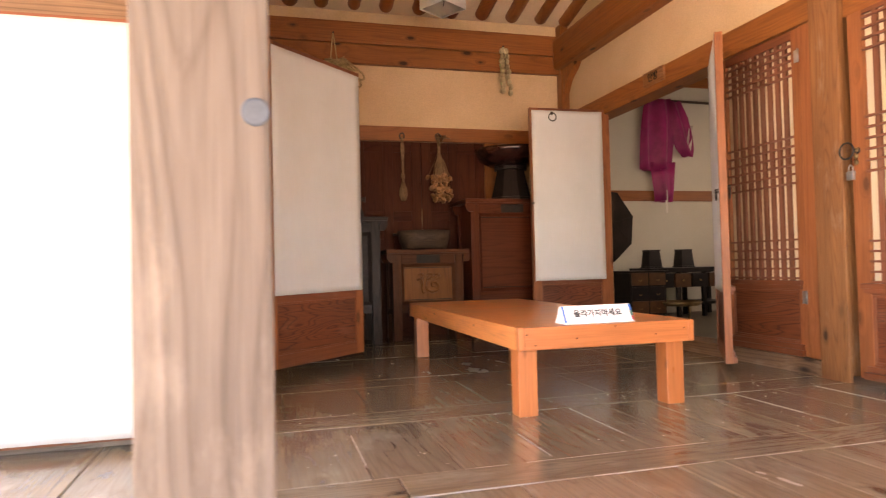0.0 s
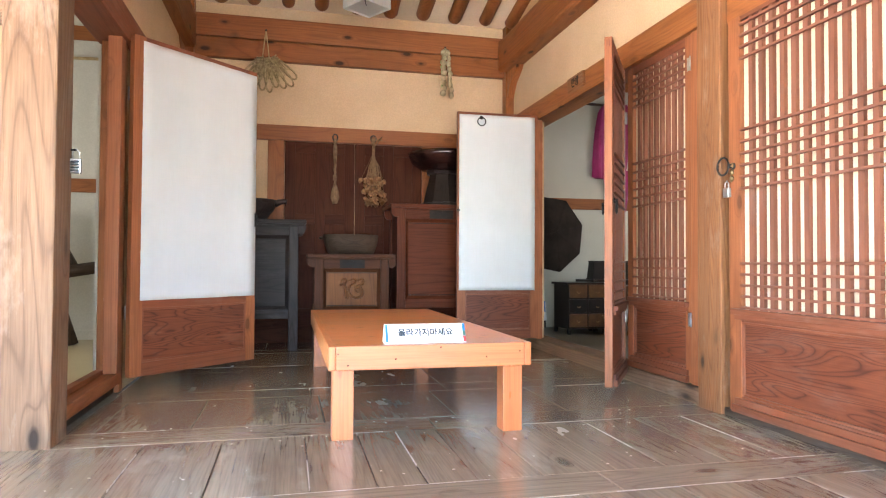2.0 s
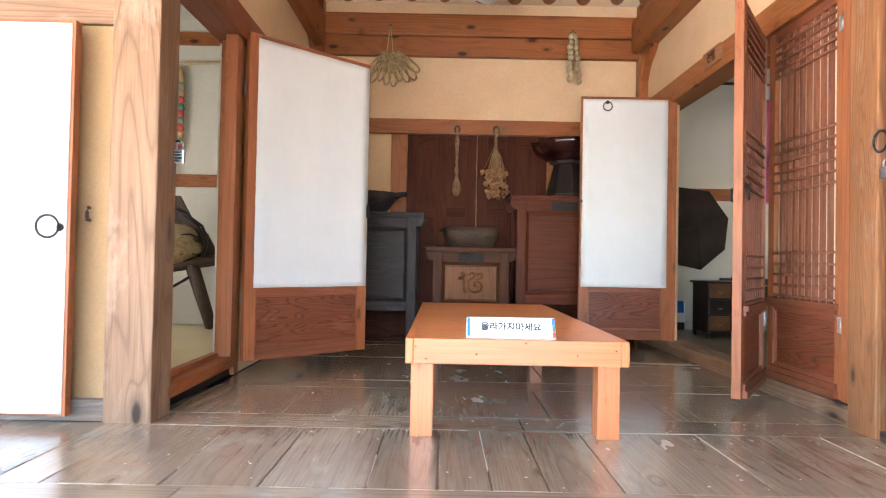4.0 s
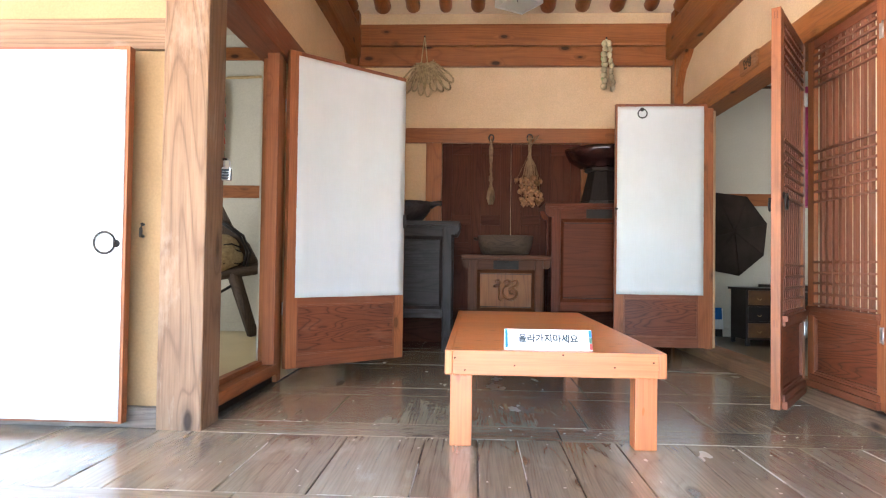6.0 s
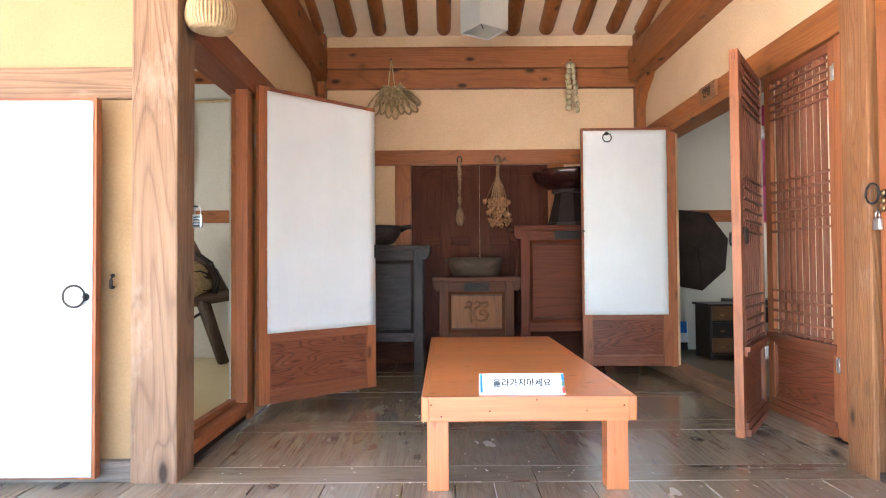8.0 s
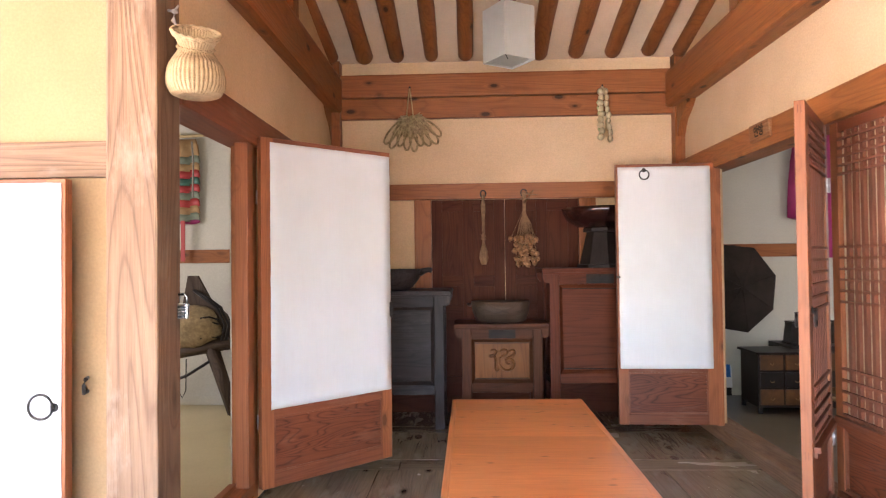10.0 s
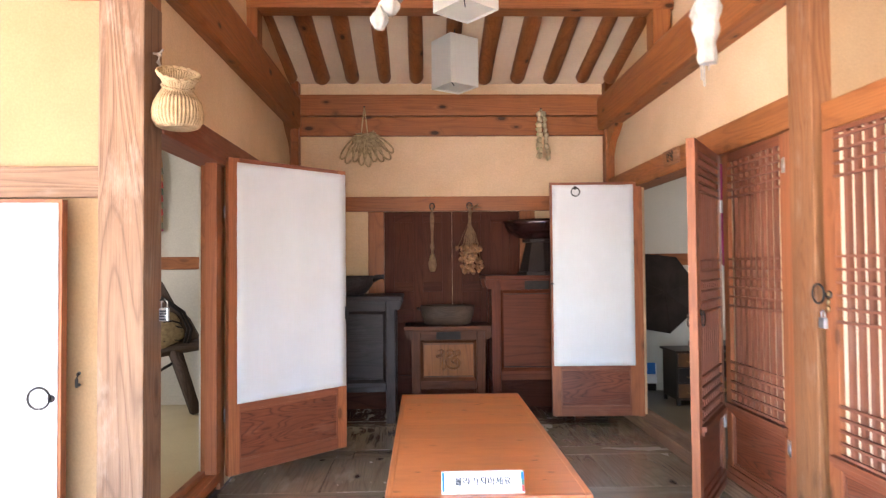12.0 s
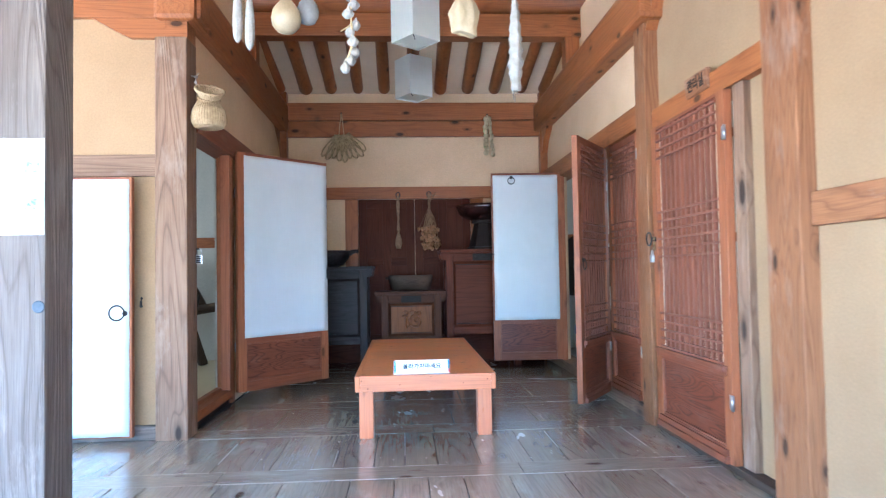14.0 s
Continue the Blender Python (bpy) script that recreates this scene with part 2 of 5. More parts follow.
RED = mottled("red_print", (0.42, 0.045, 0.04), (0.36, 0.035, 0.035), 9.0, 0.5, 0.02)
GREEN = mottled("green_print", (0.05, 0.15, 0.11), (0.045, 0.12, 0.09), 9.0, 0.5, 0.02)
SAGE = mottled("sage_cloth", (0.20, 0.23, 0.17), (0.16, 0.19, 0.14), 9.0, 0.8, 0.2)
TAN = mottled("tan_cloth", (0.40, 0.25, 0.11), (0.33, 0.20, 0.09), 9.0, 0.8, 0.2)
INK = mottled("dark_ink", (0.04, 0.05, 0.06), (0.03, 0.04, 0.05), 9.0, 0.6, 0.02)
PALE_INK = mottled("pale_print", (0.42, 0.45, 0.50), (0.36, 0.39, 0.44), 9.0, 0.6, 0.02)
PHOTO = mottled("printed_picture", (0.45, 0.52, 0.60), (0.06, 0.10, 0.18), 40.0, 0.5, 0.0)


def paper_material(name, colour, weave, thin=0.1):
    """Mulberry paper that lets some light through, with fibres and faint ribs."""
    m, n, l, b = base_material(name, 0.8)
    co = n.new("ShaderNodeTexCoord")
    mp = n.new("ShaderNodeMapping")
    mp.inputs["Scale"].default_value = (110, 110, 5)
    l.new(co.outputs["Object"], mp.inputs[0])
    ribs = node(n, "ShaderNodeTexNoise", Scale=1.0, Detail=4.0, Roughness=0.65)
    l.new(mp.outputs[0], ribs.inputs["Vector"])
    big = node(n, "ShaderNodeTexNoise", Scale=3.0, Detail=4.0, Roughness=0.6)
    l.new(co.outputs["Object"], big.inputs["Vector"])
    r = ramp(n, [(0.3, tuple(v * (1 - weave) for v in colour)), (0.7, colour)])
    l.new(ribs.outputs[0], r.inputs[0])
    r2 = ramp(n, [(0.3, (0.93, 0.93, 0.92)), (0.7, (1.0, 1.0, 1.0))])
    l.new(big.outputs[0], r2.inputs[0])
    c = mix(n, l, "MULTIPLY", 1.0, r.outputs[0], r2.outputs[0])
    l.new(c, b.inputs["Base Color"])
    bp = node(n, "ShaderNodeBump", Strength=0.25, Distance=0.002)
    l.new(ribs.outputs[0], bp.inputs["Height"])
    l.new(bp.outputs[0], b.inputs["Normal"])
    tl = n.new("ShaderNodeBsdfTranslucent")
    l.new(c, tl.inputs[0])
    mx = n.new("ShaderNodeMixShader")
    mx.inputs[0].default_value = thin
    l.new(b.outputs[0], mx.inputs[1])
    l.new(tl.outputs[0], mx.inputs[2])
    l.new(mx.outputs[0], n["Material Output"].inputs[0])
    return m


PAPER = paper_material("mulberry_paper", (0.59, 0.61, 0.62), 0.03)
SCREEN = paper_material("aged_cream_paper", (0.72, 0.63, 0.46), 0.06, 0.25)
LAMP_PAPER = paper_material("lantern_paper", (0.87, 0.87, 0.82), 0.03, 0.6)


# ---- mesh helpers ----
def bx(bm, a, b, bevel=0.0):
    """A box from corner a to corner b, with its edges chamfered."""
    vs = [bm.verts.new((x, y, z)) for x in (a[0], b[0]) for y in (a[1], b[1]) for z in (a[2], b[2])]
    fs = [bm.faces.new([vs[i] for i in f]) for f in
          ((0, 1, 3, 2), (4, 6, 7, 5), (0, 4, 5, 1), (2, 3, 7, 6), (0, 2, 6, 4), (1, 5, 7, 3))]
    if bevel:
        es = list({e for f in fs for e in f.edges})
        bmesh.ops.bevel(bm, geom=es, offset=bevel, segments=2, profile=0.6, affect="EDGES")
    return vs


def solid(bm, outline, axis, lo, hi):
    """A prism: the outline (two coordinates a point) drawn out along an axis from lo to hi."""
    def at(p, q, v):
        return {"x": (v, p, q), "y": (p, v, q), "z": (p, q, v)}[axis]
    one = [bm.verts.new(at(p, q, lo)) for p, q in outline]
    two = [bm.verts.new(at(p, q, hi)) for p, q in outline]
    bm.faces.new(one)
    bm.faces.new(two[::-1])
    k = len(outline)
    for i in range(k):
        bm.faces.new((one[i], two[i], two[(i + 1) % k], one[(i + 1) % k]))
    bmesh.ops.recalc_face_normals(bm, faces=bm.faces)


def tube(bm, points, radius, seg=8, closed=False):
    """A round rod along a line of points; radius may be a list."""
    pts = [Vector(p) for p in points]
    k = len(pts)
    rings = []
    for i, p in enumerate(pts):
        ahead = pts[(i + 1) % k] if closed or i < k - 1 else p
        back = pts[i - 1] if closed or i else p
        d = (ahead - back).normalized()
        u = d.cross(Vector((0, 0, 1)) if abs(d.z) < 0.9 else Vector((0, 1, 0))).normalized()
        v = d.cross(u)
        r = radius[i] if isinstance(radius, (list, tuple)) else radius
        rings.append([bm.verts.new(p + r * (math.cos(a) * u + math.sin(a) * v)) for a in (2 * math.pi * j / seg for j in range(seg))])
    for i in range(k if closed else k - 1):
        one, two = rings[i], rings[(i + 1) % k]
        for j in range(seg):
            bm.faces.new((one[j], one[(j + 1) % seg], two[(j + 1) % seg], two[j])).smooth = True
    if not closed:
        bm.faces.new(rings[0][::-1])
        bm.faces.new(rings[-1])


def lathe(bm, profile, centre=(0, 0, 0), seg=28, wave=0.0, waves=0, squash=1.0):
    """A turned shape: radius and height from bottom to top, closed at both ends where the radius is nought."""
    rings = []
    for r, z in profile:
        ring = []
        for j in range(seg):
            a = 2 * math.pi * j / seg
            q = r * (1 + wave * math.cos(waves * a))
            ring.append(bm.verts.new((centre[0] + q * math.cos(a), centre[1] + squash * q * math.sin(a), centre[2] + z)))
        rings.append(ring)
    for one, two in zip(rings, rings[1:]):
        for j in range(seg):
            bm.faces.new((one[j], one[(j + 1) % seg], two[(j + 1) % seg], two[j])).smooth = True
    bm.faces.new(rings[0][::-1])
    bm.faces.new(rings[-1])


def blob(bm, centre, size, rough=0.0, sub=2):
    """A rounded lump, uneven where wanted."""
    made = bmesh.ops.create_icosphere(bm, subdivisions=sub, radius=1.0)["verts"]
    for v in made:
        k = 1 + rough * noise.noise(v.co * 1.7 + Vector(centre) * 13)
        v.co = Vector([c + s * k * q for c, s, q in zip(centre, size, v.co)])
    for f in {f for v in made for f in v.link_faces}:
        f.smooth = True


def mesh_from(name, bm, material):
    me = bpy.data.meshes.new(name)
    bm.to_mesh(me)
    bm.free()
    for m in material if isinstance(material, (list, tuple)) else (material,):
        me.materials.append(m)
    return me


def part(name, bm, material, parent, label=""):
    ob = new(name, mesh_from(name, bm, material))
    ob.parent = parent
    return tagged(ob, label)


def box_part(name, a, b, material, parent, bevel=0.004, label=""):
    bm = bmesh.new()
    bx(bm, a, b, bevel)
    return part(name, bm, material, parent, label)


def thing(name, label, category, m=Matrix(), group="", kind=""):
    ob = new(name)
    ob.empty_display_size = 0.1
    ob.matrix_world = m
    return tagged(ob, label, category, group, kind)


def setting(name, bm, material, label, category):
    return tagged(new(name, mesh_from(name, bm, material)), label, category, kind="structure")


def setting_box(name, a, b, material, label, category, bevel=0.006):
    bm = bmesh.new()
    bx(bm, a, b, bevel)
    return setting(name, bm, material, label, category)


def writing(name, text, size, material, parent, m, label="", thick=0.0006):
    """Letters as a thin mesh."""
    cu = bpy.data.curves.new(name, "FONT")
    cu.body, cu.size, cu.extrude, cu.align_x, cu.align_y = text, size, thick, "CENTER", "CENTER"
    cu.resolution_u, cu.offset = 3, size * 0.03
    tmp = new(name, cu)
    bpy.context.view_layer.update()
    me = bpy.data.meshes.new_from_object(tmp.evaluated_get(bpy.context.evaluated_depsgraph_get()))
    bpy.data.objects.remove(tmp)
    me.materials.clear()
    me.materials.append(material)
    ob = new(name, me)
    ob.parent, ob.matrix_local = parent, m
    return tagged(ob, label)


# ---- ground, platform ----
bm = bmesh.new()
bx(bm, (-300, -300, -0.9), (300, 300, -0.6))
setting("ground", bm, SOIL, "sandy pale brown courtyard soil", "ground")
setting_box("stone_platform", (-4.0, 1.0, -0.62), (6.3, 7.2, -0.34), STONE, "grey granite platform under the house", "platform", 0.02)

# ---- pillars ----
LEFT, RIGHT, BACK = 0.215, 3.14, 5.95


def pillar(name, x0, x1, y0, y1, top, kind, label):
    setting_box(name, (x0, y0, -0.34), (x1, y1, top), wood(kind, "z"), label, "pillar", 0.008)


pillar("pillar_1", 0.022, 0.215, 2.73, 2.92, 2.46, "pillar", "square pine pillar with bold grain and knots")
pillar("pillar_2", 3.075, 3.26, 2.70, 2.88, 3.0, "post", "square pine pillar between two lattice doors")
pillar("pillar_3", 3.09, 3.28, 1.16, 1.40, 2.6, "post", "square pine pillar at the front of the hall")
pillar("pillar_5", 0.10, 0.262, 5.88, 6.05, 3.0, "beam", "slim brown corner pillar of the hall")
pillar("pillar_6", 3.085, 3.25, 5.88, 6.05, 3.0, "beam", "slim brown corner pillar of the hall")

# the front pillar with a notice pinned on it
front_pillar = thing("pillar_4", "weathered square pine pillar with a printed notice", "pillar", pose(0.1525, 1.193, -0.34), kind="structure")
box_part("shaft", (-0.1005, -0.10, 0), (0.1005, 0.10, 2.94), wood("weathered", "z"), front_pillar, 0.008)
notice = thing("notice", "white printed notice sheet with two small pictures", "notice", pose(0.149, 1.0925, 1.315))
box_part("sheet", (-0.09, -0.0012, -0.173), (0.101, 0.0, 0.173), WHITE_CARD, notice, 0.0)
for dz in (0.069, -0.063):
    box_part("picture", (0.032, -0.0022, dz - 0.019), (0.092, -0.0012, dz + 0.019), PHOTO, notice, 0.0)
for i, (a, b) in enumerate(((-0.06, 0.07), (-0.06, 0.085))):
    box_part("text_bar", (a, -0.0022, 0.142 - i * 0.02), (b, -0.0012, 0.149 - i * 0.02), PALE_INK, notice, 0.0)
for k in range(2):
    for i in range(4):
        box_part("text_bar", (-0.075, -0.0022, 0.085 - k * 0.132 - i * 0.012), (0.02 - 0.012 * (i % 3), -0.0012, 0.089 - k * 0.132 - i * 0.012), PALE_INK, notice, 0.0)

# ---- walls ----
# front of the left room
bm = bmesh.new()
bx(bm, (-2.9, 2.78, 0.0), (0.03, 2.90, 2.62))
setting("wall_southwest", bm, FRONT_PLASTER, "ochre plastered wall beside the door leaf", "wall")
setting_box("trim_southwest_rail", (-2.9, 2.755, 1.60), (0.022, 2.79, 1.735), wood("pillar", "x"), "brown horizontal timber across plaster", "timber rail")
setting_box("trim_southwest_sill", (-2.9, 2.74, 0.0), (0.022, 2.79, 0.085), wood("weathered", "x"), "greyish timber sill at the floor", "sill")
setting_box("beam_southwest", (-3.2, 2.74, 2.58), (0.30, 2.94, 2.86), wood("beam", "x"), "brown timber beam above plaster wall", "beam")
bm = bmesh.new()
solid(bm, [(-0.36, 2.58), (-0.22, 2.50), (-0.13, 2.455), (0.215, 2.455), (0.215, 2.58)], "y", 2.745, 2.905)
setting("bracket_southwest", bm, wood("beam", "x"), "curved brown timber bracket on pillar top", "bracket")

# left wall of the hall, with the door opening
bm = bmesh.new()
bx(bm, (0.06, 2.92, 2.05), (0.185, 6.0, 3.35))
bx(bm, (0.06, 3.90, 0.0), (0.185, 6.0, 2.05))
setting("wall_west", bm, PLASTER, "ochre plastered side wall of the hall", "wall")
# darker wood than the other lintels: shade put into the colour
setting_box("trim_west_lintel", (0.05, 2.92, 1.905), (0.225, 5.88, 2.065), wood("door", "y"), "brown lintel over the doorway, darkened for its shade", "lintel")
setting_box("beam_west", (0.02, 2.70, 2.56), (0.275, 5.94, 2.86), wood("beam", "y"), "heavy brown girder along the wall", "beam", 0.03)
door_frame = thing("door_frame_1", "orange-brown pine door frame with a sill", "door frame", pose(0.14, 3.3, 0.0), kind="structure")
box_part("jamb", (-0.005, 0.426, 0.115), (0.065, 0.52, 1.905), wood("edge", "z"), door_frame, 0.005)
box_part("outer_jamb", (-0.06, 0.523, 0.0), (0.055, 0.60, 1.905), wood("beam", "z"), door_frame, 0.005)
box_part("sill", (-0.06, -0.38, 0.05), (0.062, 0.52, 0.112), wood("edge", "y"), door_frame, 0.006)
# near-black board in place of the shadow gap under the sill
box_part("ground_sill", (-0.06, -0.38, 0.0), (0.03, 0.522, 0.0495), wood("near_black", "y"), door_frame, 0.003)
box_part("sill_lip", (-0.04, -0.38, 0.113), (0.0, 0.426, 0.14), wood("edge", "y"), door_frame, 0.004)

# back wall
bm = bmesh.new()
bx(bm, (0.0, 5.985, -0.35), (3.268, 6.09, 3.35))
bx(bm, (3.213, 6.092, -0.35), (3.268, 6.42, 3.35))
setting("wall_north", bm, PLASTER, "ochre plastered back wall of the hall", "wall")
setting_box("trim_north_rail", (0.26, 5.945, 1.805), (3.09, 6.0, 1.94), wood("beam", "x"), "knotty orange-brown rail across the wall", "timber rail")
setting_box("beam_north_lower", (0.24, 5.93, 2.505), (3.10, 6.08, 2.682), wood("beam", "x"), "knotty orange-brown pine beam", "beam", 0.01)
setting_box("beam_north_upper", (0.24, 5.925, 2.688), (3.10, 6.08, 2.89), wood("beam", "x"), "knotty orange-brown pine beam", "beam", 0.02)
for i, (a, b) in enumerate(((0.885, 1.03), (2.285, 2.43))):
    setting_box("trim_north_post_%d" % (i + 1), (a, 5.945, 0.0), (b, 6.0, 1.803), wood("beam", "z"), "brown door post in the wall", "door post")
back_door = thing("door_1", "closed dark reddish-brown panelled double door", "door", pose(1.03, 5.96, 0.0), kind="structure")
for k in range(2):
    x0 = 0.003 + k * 0.627
    leaf = box_part("leaf", (x0, 0.012, 0.03), (x0 + 0.622, 0.05, 1.80), wood("panelling", "z"), back_door, 0.003)
    for a, b in ((0.0, 0.09), (0.265, 0.355), (0.532, 0.622)):
        box_part("stile", (x0 + a, 0.0, 0.03), (x0 + b, 0.014, 1.80), wood("panelling", "z"), leaf, 0.004)
    for a, b in ((0.03, 0.16), (0.78, 0.9), (1.06, 1.15), (1.70, 1.80)):
        for u, v in ((0.092, 0.263), (0.357, 0.53)):
            box_part("rail", (x0 + u, 0.002, a), (x0 + v, 0.014, b), wood("panelling", "x"), leaf, 0.004)
bm = bmesh.new()
for i in range(9):
    bx(bm, (0.624, -0.004, 0.98 + i * 0.022), (0.630, 0.0, 0.994 + i * 0.022), 0.001)
box_part("meeting_strip", (0.59, 0.0505, 0.03), (0.665, 0.062, 1.80), wood("panelling", "z"), back_door, 0.0)
part("door_chain", bm, BRASS, back_door, "thin aged brass chain")

# dark boards added over hidden plaster, so the gaps under the chests stay dark
for i, (a, b) in enumerate(((0.264, 0.884), (2.431, 3.084))):
    setting_box("trim_north_wainscot_%d" % (i + 1), (a, 5.955, 0.0), (b, 6.0, 0.62), wood("panelling", "x"), "dark boards added to darken the gaps behind the chests", "wainscot")

# an added dark board that stands for the deep shadow under the chests
setting_box("baseboard_north", (0.265, 5.92, 0.0), (3.083, 5.944, 0.30), wood("panelling", "x"), "dark board standing for deep shadow under the chests", "baseboard", 0.004)

# right wall
bm = bmesh.new()
bx(bm, (3.165, 2.88, 2.07), (3.27, 6.0, 3.35))
bx(bm, (3.165, 5.20, 0.0), (3.20, 6.0, 2.07))
setting("wall_east", bm, PLASTER, "ochre plastered side wall of the hall", "wall")
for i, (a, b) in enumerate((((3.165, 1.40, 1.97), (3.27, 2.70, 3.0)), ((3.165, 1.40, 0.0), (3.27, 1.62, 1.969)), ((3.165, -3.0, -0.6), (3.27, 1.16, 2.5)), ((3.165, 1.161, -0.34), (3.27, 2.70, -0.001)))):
    setting_box("wall_southeast_%d" % (i + 1), a, b, FRONT_PLASTER, "ochre plastered wall beside the hall front, toned down for its light", "wall", 0.0)
setting_box("trim_east_lintel", (3.105, 2.88, 1.925), (3.28, 5.88, 2.085), wood("beam", "y"), "brown lintel over lattice doors", "lintel")
setting_box("trim_east_lintel_2", (3.115, 1.40, 1.86), (3.28, 2.70, 1.985), wood("beam", "y"), "brown lintel over a lattice door", "lintel")
setting_box("trim_east_sill", (3.10, 2.88, -0.34), (3.28, 5.98, 0.082), wood("pillar", "y"), "worn brown timber sill of doorway", "sill")
# this sill's dark wood carries the shade of the gap below the door
setting_box("trim_east_sill_2", (3.09, 1.40, -0.34), (3.28, 2.70, 0.033), wood("old", "y"), "worn timber sill, coloured dark for the shaded gap under a door", "sill")
setting_box("trim_east_rail", (3.135, -3.0, 1.14), (3.18, 1.16, 1.275), wood("post", "y"), "brown horizontal timber across plaster", "timber rail")
setting_box("trim_east_jamb", (3.10, 5.12, 0.082), (3.155, 5.21, 1.925), wood("edge", "z"), "orange-brown door jamb", "door jamb")
setting_box("trim_east_jamb_2", (3.125, 1.62, 0.03), (3.28, 1.72, 1.86), wood("pillar", "z"), "grey-brown worn door jamb", "door jamb")
setting_box("trim_east_jamb_3", (3.118, 2.882, 0.083), (3.26, 2.995, 1.924), wood("edge", "z"), "reddish-brown door jamb beside the pillar", "door jamb")
setting_box("beam_east", (3.02, 2.60, 2.55), (3.26, 5.94, 2.85), wood("beam", "y"), "heavy brown girder along the wall", "beam", 0.03)
bm = bmesh.new()
solid(bm, [(2.70, 2.50), (2.60, 2.60), (2.52, 2.78), (2.42, 2.85), (2.42, 3.0), (2.70, 3.0)], "x", 3.09, 3.24)
setting("bracket_east", bm, wood("beam", "y"), "curved brown timber bracket on a pillar", "bracket")
for x, n in ((0.05, "bracket_back_west"), (3.10, "bracket_back_east")):
    bm = bmesh.new()
    solid(bm, [(5.88, 2.30), (5.80, 2.42), (5.66, 2.50), (5.60, 2.56), (5.88, 2.56)], "x", x, x + 0.14)
    setting(n, bm, wood("beam", "z"), "carved brown bracket under the girder", "bracket")

# ---- roof timbers and ceiling ----
SLOPE = 0.25
for x, n in ((0.13, "post_west"), (3.02, "post_east")):
    setting_box(n, (x, 4.43, 2.84), (x + 0.13, 4.57, 3.10), wood("beam", "z"), "short brown post carrying the purlin", "post")
setting_box("purlin_plate", (0.0, 4.42, 3.09), (3.3, 4.58, 3.30), wood("beam", "x"), "brown timber plate under the purlin", "beam", 0.012)
bm = bmesh.new()
tube(bm, [(-0.1, 4.5, 3.405), (3.4, 4.5, 3.405)], 0.11, 20)
setting("purlin", bm, wood("beam", "x"), "round brown log purlin", "beam")
bm = bmesh.new()
tube(bm, [(-0.1, 2.8, 3.405), (3.4, 2.8, 3.405)], 0.11, 20)
setting("purlin_front", bm, wood("beam", "x"), "round brown log purlin", "beam")
setting_box("beam_front", (-3.0, 1.22, 2.62), (3.4, 1.40, 2.86), wood("beam", "x"), "brown timber beam along the front", "beam", 0.012)
bm = bmesh.new()
# the last slope runs long past the front, an unseen eave to cut skylight
for a, b in (((6.1, 2.97), (4.5, 3.40)), ((4.5, 3.40), (3.65, 3.95)), ((3.65, 3.95), (2.8, 3.40)), ((2.8, 3.40), (-1.9, 1.97))):
    solid(bm, [a, b, (b[0], b[1] + 0.12), (a[0], a[1] + 0.12)], "x", -3.4, 6.4)
setting("ceiling", bm, CEILING, "cream plastered ceiling between rafters with a long added eave", "ceiling")


def rafter(x, lean, r):
    bm = bmesh.new()
    n = 7
    pts = [(x + lean * i / n, 5.87 - i * (1.42 / n), 2.985 + 0.045 + SLOPE * i * (1.42 / n) + 0.004 * math.sin(i * 1.3 + x * 9)) for i in range(n + 1)]
    d = Vector(pts[1]) - Vector(pts[0])
    pts = [Vector(pts[0]) - d * 0.22, Vector(pts[0]) - d * 0.12] + pts
    tube(bm, pts, [r * 0.55, r * 0.88] + [r * (1 + 0.05 * math.sin(i * 0.9 + x * 5)) for i in range(n + 1)], 14)
    tagged(new("rafter", mesh_from("rafter", bm, wood("beam", "y"))), "round brown pine rafter under the ceiling", "rafter", "rafters under the ceiling", "structure")


for x, lean in ((0.19, -0.03), (0.48, -0.02), (0.755, -0.01), (1.05, 0.0), (1.34, 0.0), (1.655, 0.0), (1.963, 0.0), (2.27, 0.005), (2.572, 0.01), (2.872, 0.015), (3.135, 0.02)):
    rafter(x, lean, 0.066 + 0.006 * math.sin(x * 17))

